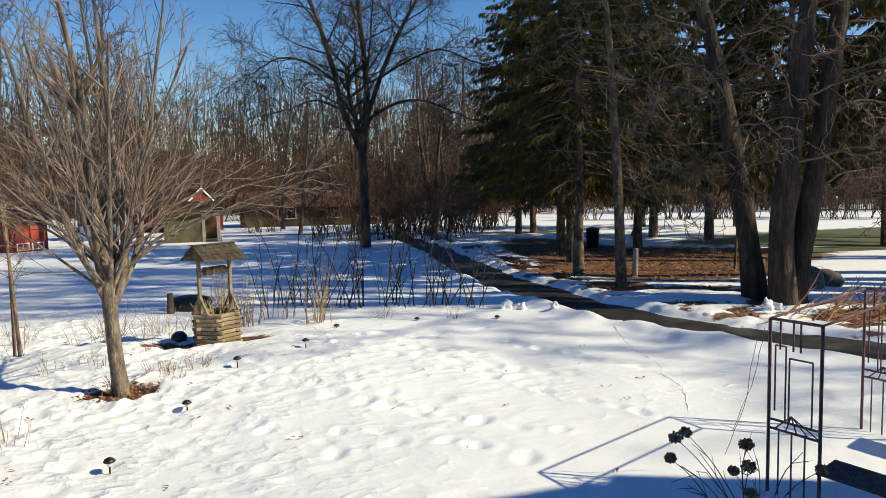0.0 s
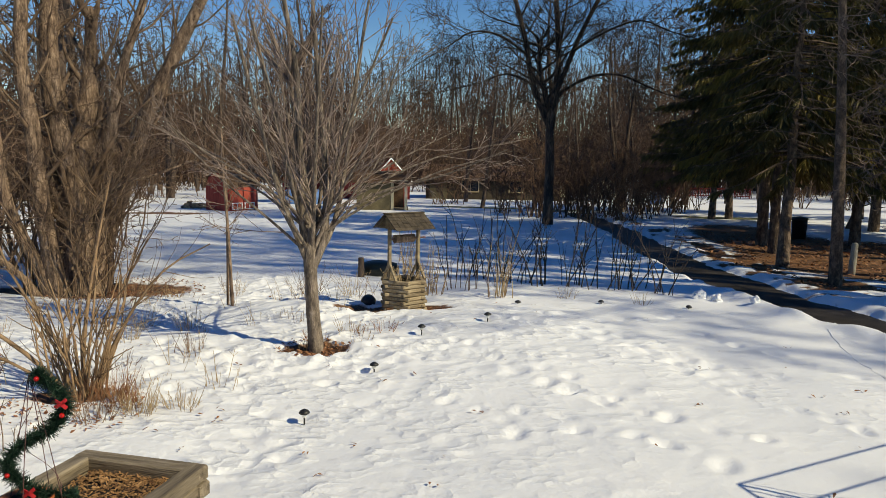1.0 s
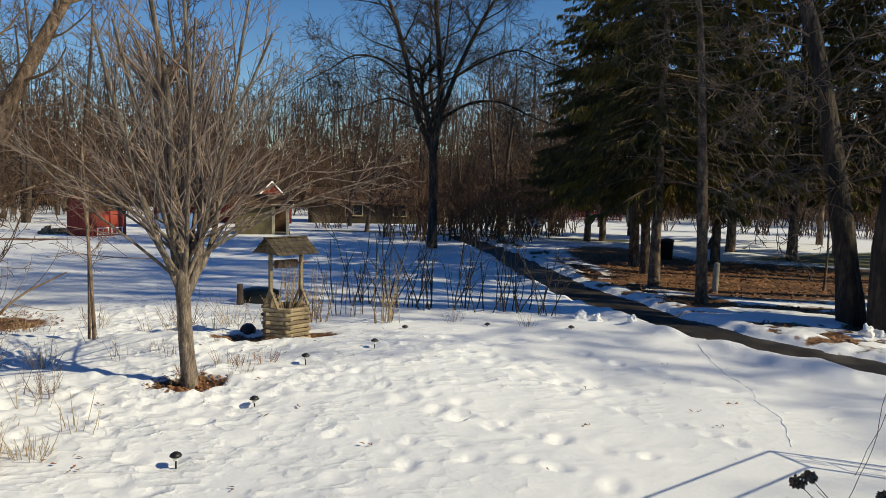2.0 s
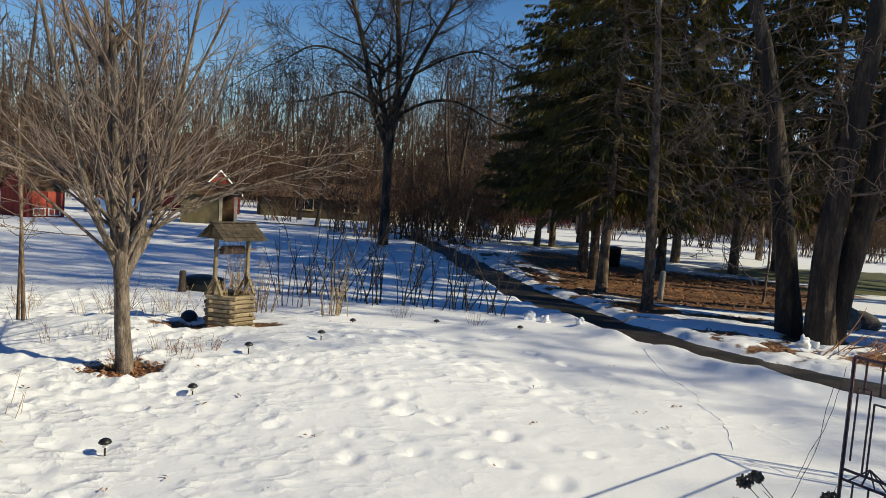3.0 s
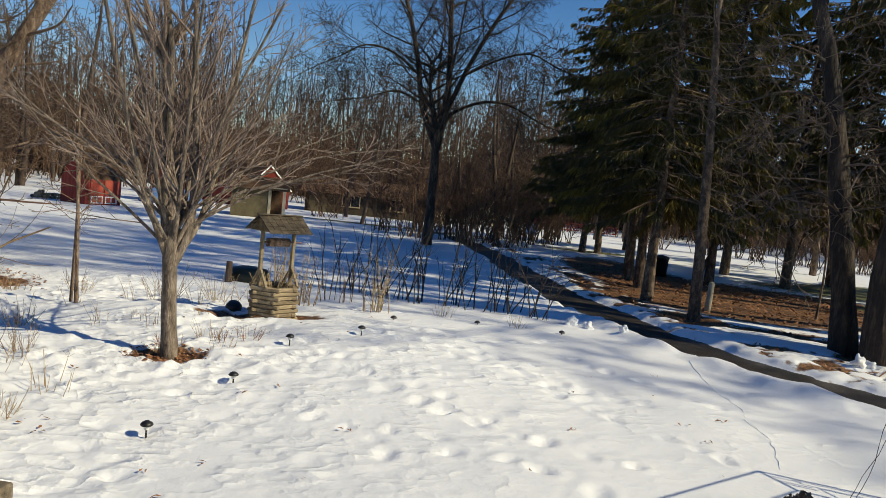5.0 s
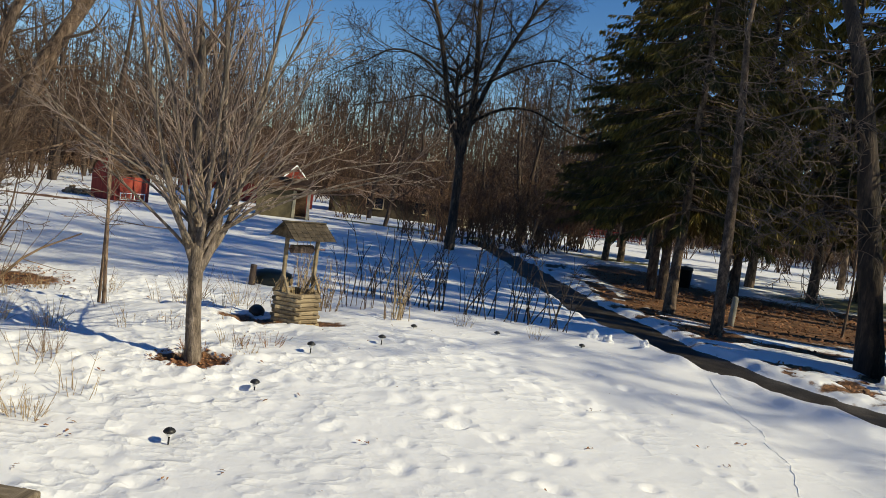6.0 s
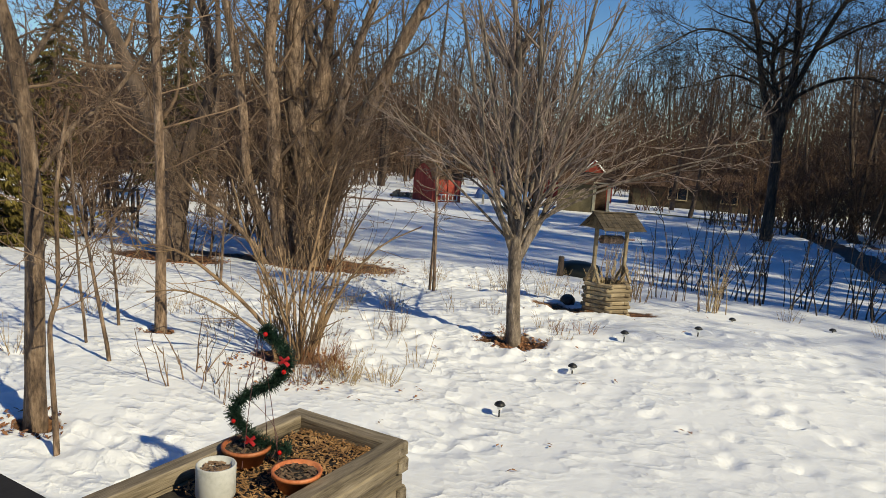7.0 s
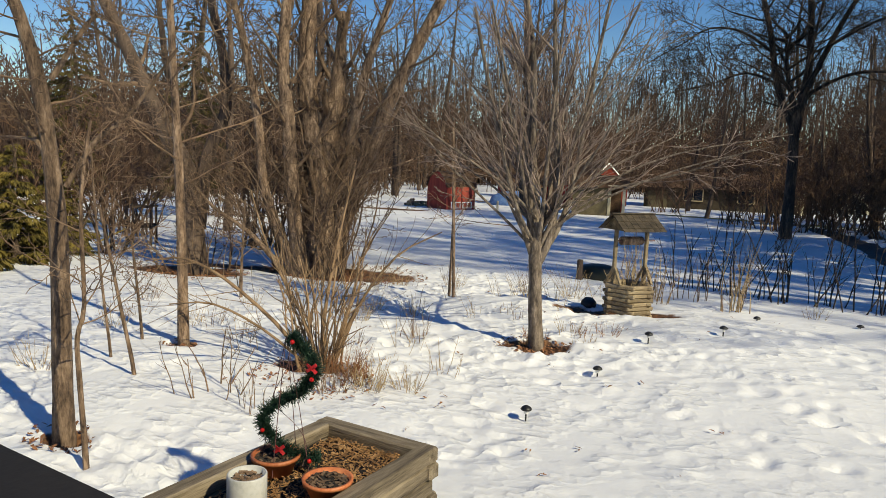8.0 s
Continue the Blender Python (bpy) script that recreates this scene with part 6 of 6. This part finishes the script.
def iron_arbor(a, along, across, h):
    """Two latticed side panels with a slatted seat each, joined by top rails."""
    root = thing("iron_arbor", "dark brown iron garden arbor with slatted seats", "arbor", Matrix.Translation((a[0], a[1], gz(*a) - 0.06)))
    u, v = Vector((*along, 0)).normalized(), Vector((*across, 0))
    W = 0.43

    def bar(p, q, r=0.009, parent=root, name="bar"):
        return part(name, rod(p, q, r, sides=6), IRON, parent)

    def pt(side, s, z):
        return v * side + u * s + Vector((0, 0, z))

    for side in (0, 1):
        for s in (0, W):
            bar(pt(side, s, -0.1), pt(side, s, h), 0.014, name="post")
        bar(pt(side, 0, h), pt(side, W, h), 0.013, name="top_bar")
        bar(pt(side, 0, h * 0.45), pt(side, W, h * 0.45), 0.011)
        bar(pt(side, 0, h * 0.40), pt(side, W, h * 0.40), 0.011)
        for s in (0.09, 0.2, 0.31):
            bar(pt(side, s, -0.05), pt(side, s, h * 0.40), 0.007)
        for s, lo, hi in ((0.05, 0.5, 0.86), (0.14, 0.45, 0.86), (0.17, 0.45, 0.80), (0.36, 0.45, 0.80)):
            bar(pt(side, s, h * lo), pt(side, s, h * hi), 0.007)
        bar(pt(side, 0.05, h * 0.86), pt(side, 0.14, h * 0.86), 0.007)
        bar(pt(side, 0.17, h * 0.80), pt(side, 0.36, h * 0.80), 0.008)
        for s in (0.09, 0.20, 0.26):
            bar(pt(side, s, h * 0.84), pt(side, s, h), 0.008)
        for k in range(5):
            bar(pt(side, W * 0.45, h * 0.49), pt(side, 0.06 + k * 0.09, h * 0.405), 0.006)
        seat = part("seat_frame", rod(pt(side, W, 0.36), pt(side, W + 0.95, 0.36), 0.013, sides=6), IRON, root)
        for k in range(9):
            q = (0.5 if side else -0.5)
            off = v.normalized() * (-0.05 + 0.045 * k) * (1 if side == 0 else -1)
            b = box(0.95, 0.034, 0.014, bevel=0.003)
            m = Matrix.Translation(pt(side, W + 0.47, 0.37) + off) @ Matrix.Rotation(math.atan2(u.y, u.x), 4, "Z")
            b.transform(m)
            part("slat", b, IRON, seat)
        for s in (W + 0.9,):
            bar(pt(side, s, -0.1), pt(side, s, 0.36), 0.014, name="leg")
    for s in (0.0, W):
        bar(pt(0, s, h), pt(1, s, h), 0.011, name="top_rail")
    return root


iron_arbor((2.64, 5.62), (0.54, -0.84), (1.64, 1.42), 1.52)


def hydrangea(at, tips, bare, seed):
    """Arching stems from one foot; those with a tip carry a dried head, the rest are bare."""
    rng = random.Random(seed)
    z = gz(*at)
    root = thing("dried_hydrangea", "dried hydrangea with brown flower heads on bare stems", "plant", pose(at[0], at[1], z, 0, 0, 0))
    foot = Vector((at[0], at[1], z))
    ends = [Vector(t) - foot for t in tips] + [Vector((rng.uniform(-.55, .5), rng.uniform(-.4, .4), rng.uniform(.3, .62))) for _ in range(bare)]
    for k, end in enumerate(ends):
        p = Vector((rng.uniform(-.1, .1), rng.uniform(-.1, .1), -0.05))
        bend = p.lerp(end, 0.55) + Vector((rng.uniform(-.05, .05), rng.uniform(-.05, .05), 0.10))
        line = smooth_line([p, bend, end], 4)
        t = Tubes()
        t.add(line, [0.0052 - 0.0028 * i / (len(line) - 1) for i in range(len(line))], 5)
        for _ in range(2):
            i = rng.randrange(3, len(line) - 1)
            w = ((line[i] - line[i - 1]).normalized() + any_way(rng) * 0.8).normalized()
            t.add([line[i], line[i] + w * rng.uniform(.08, .2)], [0.003, 0.0018], 4)
        stem = part("stem", t.mesh("stem", TWIG_TAN), None, root)
        if k >= len(tips):
            continue
        bm, R = bmesh.new(), rnd(rng, 0.038, 0.058)
        for _ in range(170):
            w = any_way(rng)
            m = Matrix.Translation(end + Vector((w.x, w.y, w.z * 0.75)) * R * rnd(rng, .5, 1)) @ Euler((rng.uniform(0, 6), rng.uniform(0, 6), rng.uniform(0, 6))).to_matrix().to_4x4()
            v = [bm.verts.new(m @ Vector(q)) for q in ((-.014, 0, 0), (0, -.010, .003), (.014, 0, 0), (0, .010, .003))]
            bm.faces.new(v)
        part("flower_head", bm, FLOWER, stem)


hydrangea((2.12, 4.72), [(1.65, 4.97, 0.71), (1.73, 4.99, 0.74), (1.60, 4.93, 0.57), (2.05, 4.70, 0.75), (1.94, 4.64, 0.59), (1.98, 4.46, 0.51), (2.05, 4.65, 0.61), (2.37, 4.32, 0.72)], 9, 5)

# fallen leaves round the trunks
lf = random.Random(15)
for cx, cy, r, n in ((-4.27, 8.86, 0.46, 460), (-6.18, 3.5, 0.3, 120), (-7.8, 5.94, 0.22, 80), (-4.3, 11.35, 0.32, 110), (-3.4, 11.45, 0.3, 80), (-10.18, 12.07, 1.6, 1500), (-12.6, 9.7, 1.3, 700), (-5.7, 6.1, 0.7, 260)):
    vs, fs = [], []
    for _ in range(n):
        a, q = lf.random() * 6.283, r * lf.random() ** 0.6
        x, y = cx + q * 1.2 * math.cos(a), cy + q * 0.9 * math.sin(a)
        m = Matrix.Translation((x, y, gz(x, y) + lf.uniform(0.005, 0.03))) @ Euler((lf.uniform(-.6, .6), lf.uniform(-.6, .6), lf.uniform(0, 6.3))).to_matrix().to_4x4()
        s = lf.uniform(0.016, 0.04)
        i = len(vs)
        vs += [m @ Vector(q) * 1 for q in ((-s, 0, 0), (-s * .2, -s * .5, s * .15), (s, 0, 0), (-s * .2, s * .5, s * .15))]
        fs.append((i, i + 1, i + 2, i + 3))
    solid("fallen_leaves", mesh_of("fallen_leaves", vs, [(fs, 0)], [LEAF_DRY]), None, "brown fallen leaves round a trunk in snow", "leaves", kind="stuff")

vs, fs = [], []
while len(fs) < 3400:
    x, y = lf.uniform(2.0, 12.5), lf.uniform(13.0, 33.0)
    if covers(np.array([x]), np.array([y]))[0][0] < 0.55:
        continue
    m = Matrix.Translation((x, y, gz(x, y) + lf.uniform(0.01, 0.05))) @ Euler((lf.uniform(-.7, .7), lf.uniform(-.7, .7), lf.uniform(0, 6.3))).to_matrix().to_4x4()
    s = lf.uniform(0.03, 0.085)
    i = len(vs)
    vs += [m @ Vector(q) for q in ((-s, 0, 0), (-s * .2, -s * .4, s * .15), (s, 0, 0), (-s * .2, s * .4, s * .15))]
    fs.append((i, i + 1, i + 2, i + 3))
solid("mulch_litter", mesh_of("mulch_litter", vs, [(fs, 0)], [LEAF_DRY]), None, "brown leaves and bark litter under the spruces", "leaves", kind="stuff")

# ---- play set seen through the trees ----
ps = thing("play_set", "wooden play set with a yellow slide beyond the trees", "play set", pose(-17.2, 12.0, gz(-17.2, 12.0), 0, 0, 40) @ Matrix.Scale(0.55, 4))
for x in (-0.55, 0.55):
    for y in (-0.5, 0.5):
        part("post", box(0.1, 0.1, 1.9, (x, y, 0.95), bevel=0.008), BARK_GREY, ps)
for z in (0.95, 1.85):
    for y in (-0.5, 0.5):
        part("beam", box(1.3, 0.06, 0.1, (0, y, z)), BARK_GREY, ps)
part("platform", box(1.2, 1.1, 0.06, (0, 0, 0.86)), BARK_GREY, ps)
sl = box(1.7, 0.45, 0.05, bevel=0.02)
sl.transform(Matrix.Translation((-1.25, -0.2, 0.45)) @ Matrix.Rotation(radians(-28), 4, "Y"))
part("slide", sl, YELLOW, ps, "yellow plastic slide")

# ---- deck, rail and house behind the camera ----
deck = thing("deck", "dark timber deck with a painted rail", "deck", Matrix())
for k in range(26):
    part("board", box(0.138, 3.6, 0.04, (-2.0 + 0.145 * k, -0.85, 0.86), bevel=0.004), TIMBER_GREY, deck)
part("rail_cap", box(3.9, 0.14, 0.04, (-0.1, 0.75, 1.98), bevel=0.006), RAIL_PAINT, deck, "wide dark rail cap")
for x in (-2.0, -0.7, 0.6, 1.8):
    part("post", box(0.09, 0.09, 1.95, (x, 0.75, 0.985), bevel=0.004), RAIL_PAINT, deck)
part("lower_rail", box(3.8, 0.05, 0.09, (-0.1, 0.75, 1.0)), RAIL_PAINT, deck)
for k in range(28):
    part("baluster", box(0.03, 0.03, 0.95, (-1.93 + 0.137 * k, 0.75, 1.49)), RAIL_PAINT, deck)
solid("wall_house", box(14, 0.25, 4.0, (-1.0, -2.8, 2.0)), TAN_WALL, "tan siding wall of the house behind the deck", "wall", kind="structure")
# unseen wing, its edges set so that its shadow edge fits on the snow
SHADE_WING = pose(4.75, 3.12, 0, 0, 0, 18)
bm = box(3.7, 8.0, 5.42, (1.85, -4.0, 2.71), bevel=0.02)
bm.transform(SHADE_WING)
solid("wall_wing", bm, TAN_WALL, "unseen tall wing wall placed to shadow the snow", "wall", kind="structure")
for bm in gable_prism(3.7, 8.0, 5.42, 1.2, 0.03):
    bm.transform(SHADE_WING @ Matrix.Translation((1.85, -4.0, 0.02)))
    solid("roof_wing", bm, ROOF_BROWN, "unseen roof over the wing placed to shadow the snow", "roof", kind="structure")

# unseen annex, added only to shade the snow near the arbor
SHADE_ANNEX = pose(7.9, 4.51, 0, 0, 0, -5)
bm = box(3.2, 6.0, 5.0, (1.6, -3.0, 2.5), bevel=0.02)
bm.transform(SHADE_ANNEX)
solid("wall_annex", bm, TAN_WALL, "unseen annex wall added to shadow the snow", "wall", kind="structure")
for bm in gable_prism(3.2, 6.0, 5.0, 0.7, 0.03):
    bm.transform(SHADE_ANNEX @ Matrix.Translation((1.6, -3.0, 0.02)))
    solid("roof_annex", bm, ROOF_BROWN, "unseen roof over the annex added to shadow the snow", "roof", kind="structure")


def snow_crack():
    """A small broken lip in the snow crust running away from the arbor."""
    rng = random.Random(33)
    pts = [(2.68, 7.6), (2.96, 8.6), (2.9, 9.2), (3.03, 9.75), (2.92, 10.4), (2.92, 11.3), (3.05, 12.4)]
    line = []
    for (x1, y1), (x2, y2) in zip(pts, pts[1:]):
        for k in range(9):
            x, y = x1 + (x2 - x1) * k / 9 + rng.uniform(-.022, .022), y1 + (y2 - y1) * k / 9
            line.append(Vector((x, y, gz(x, y) + 0.004)))
    t = Tubes()
    t.add(line, [rnd(rng, 0.0015, 0.0045) for _ in line], 5)
    solid("snow_crack", t.mesh("snow_crack", SNOW_PLAIN), None, "thin crack with a raised lip in the snow crust", "crack", kind="structure")


snow_crack()


# leaves and bits blown over the snow
vs, fs = [], []
bits = random.Random(77)
for _ in range(120):
    x, y = bits.uniform(-8.5, 2.5), bits.uniform(5.2, 13.0)
    if x > -1.5 and bits.random() < 0.6:
        continue
    for _ in range(bits.choice((1, 1, 1, 2, 4))):
        m = Matrix.Translation((x + bits.uniform(-.09, .09), y + bits.uniform(-.05, .05), gz(x, y) + 0.02)) @ Euler((bits.uniform(-.5, .5), bits.uniform(-.5, .5), bits.uniform(0, 6.3))).to_matrix().to_4x4()
        s = bits.uniform(0.012, 0.04)
        i = len(vs)
        vs += [m @ Vector(q) for q in ((-s, 0, 0), (-s * .2, -s * .4, s * .2), (s, 0, 0), (-s * .2, s * .4, s * .2))]
        fs.append((i, i + 1, i + 2, i + 3))
solid("fallen_leaves", mesh_of("fallen_leaves", vs, [(fs, 0)], [LEAF_DRY]), None, "single brown leaves scattered on the snow", "leaves", kind="stuff")

# dry vines hanging on the arbor
vines = Tubes()
for k in range(2):
    p = Vector((2.62 - 0.05 * k, 5.68 + 0.03 * k, 1.36 - 0.12 * k))
    line, d = [p], Vector((-0.06, 0.05, -1.0))
    for _ in range(9):
        d = (d + any_way(bits) * 0.22 + Vector((0, 0, -0.12))).normalized()
        line.append(line[-1] + d * 0.11)
    line = [Vector((v.x, v.y, max(v.z, gz(v.x, v.y) + 0.02))) for v in line]
    vines.add(line, [0.003] * 10, 4)
solid("dry_vine", vines.mesh("dry_vine", TWIG_TAN), None, "thin dry vines trailing from the iron arbor", "vine", kind="stuff")


# a tuft of rusty grass beside the arching shrub
rust, tuft = Tubes(), random.Random(91)
for x, y, n, hgt in ((-5.5, 6.45, 90, 0.36), (-5.3, 6.3, 60, 0.28), (-5.72, 6.2, 50, 0.30), (-4.45, 9.35, 20, 0.22), (-3.85, 9.6, 22, 0.2), (-3.55, 9.75, 18, 0.24)):
    stalks(rust, tuft, (x, y), n, hgt, 0.15, 0.8, 0.004)
solid("dry_grass", rust.mesh("dry_grass", LEAF_DRY), None, "rusty dry grass tufts standing in the snow", "grass", kind="stuff")
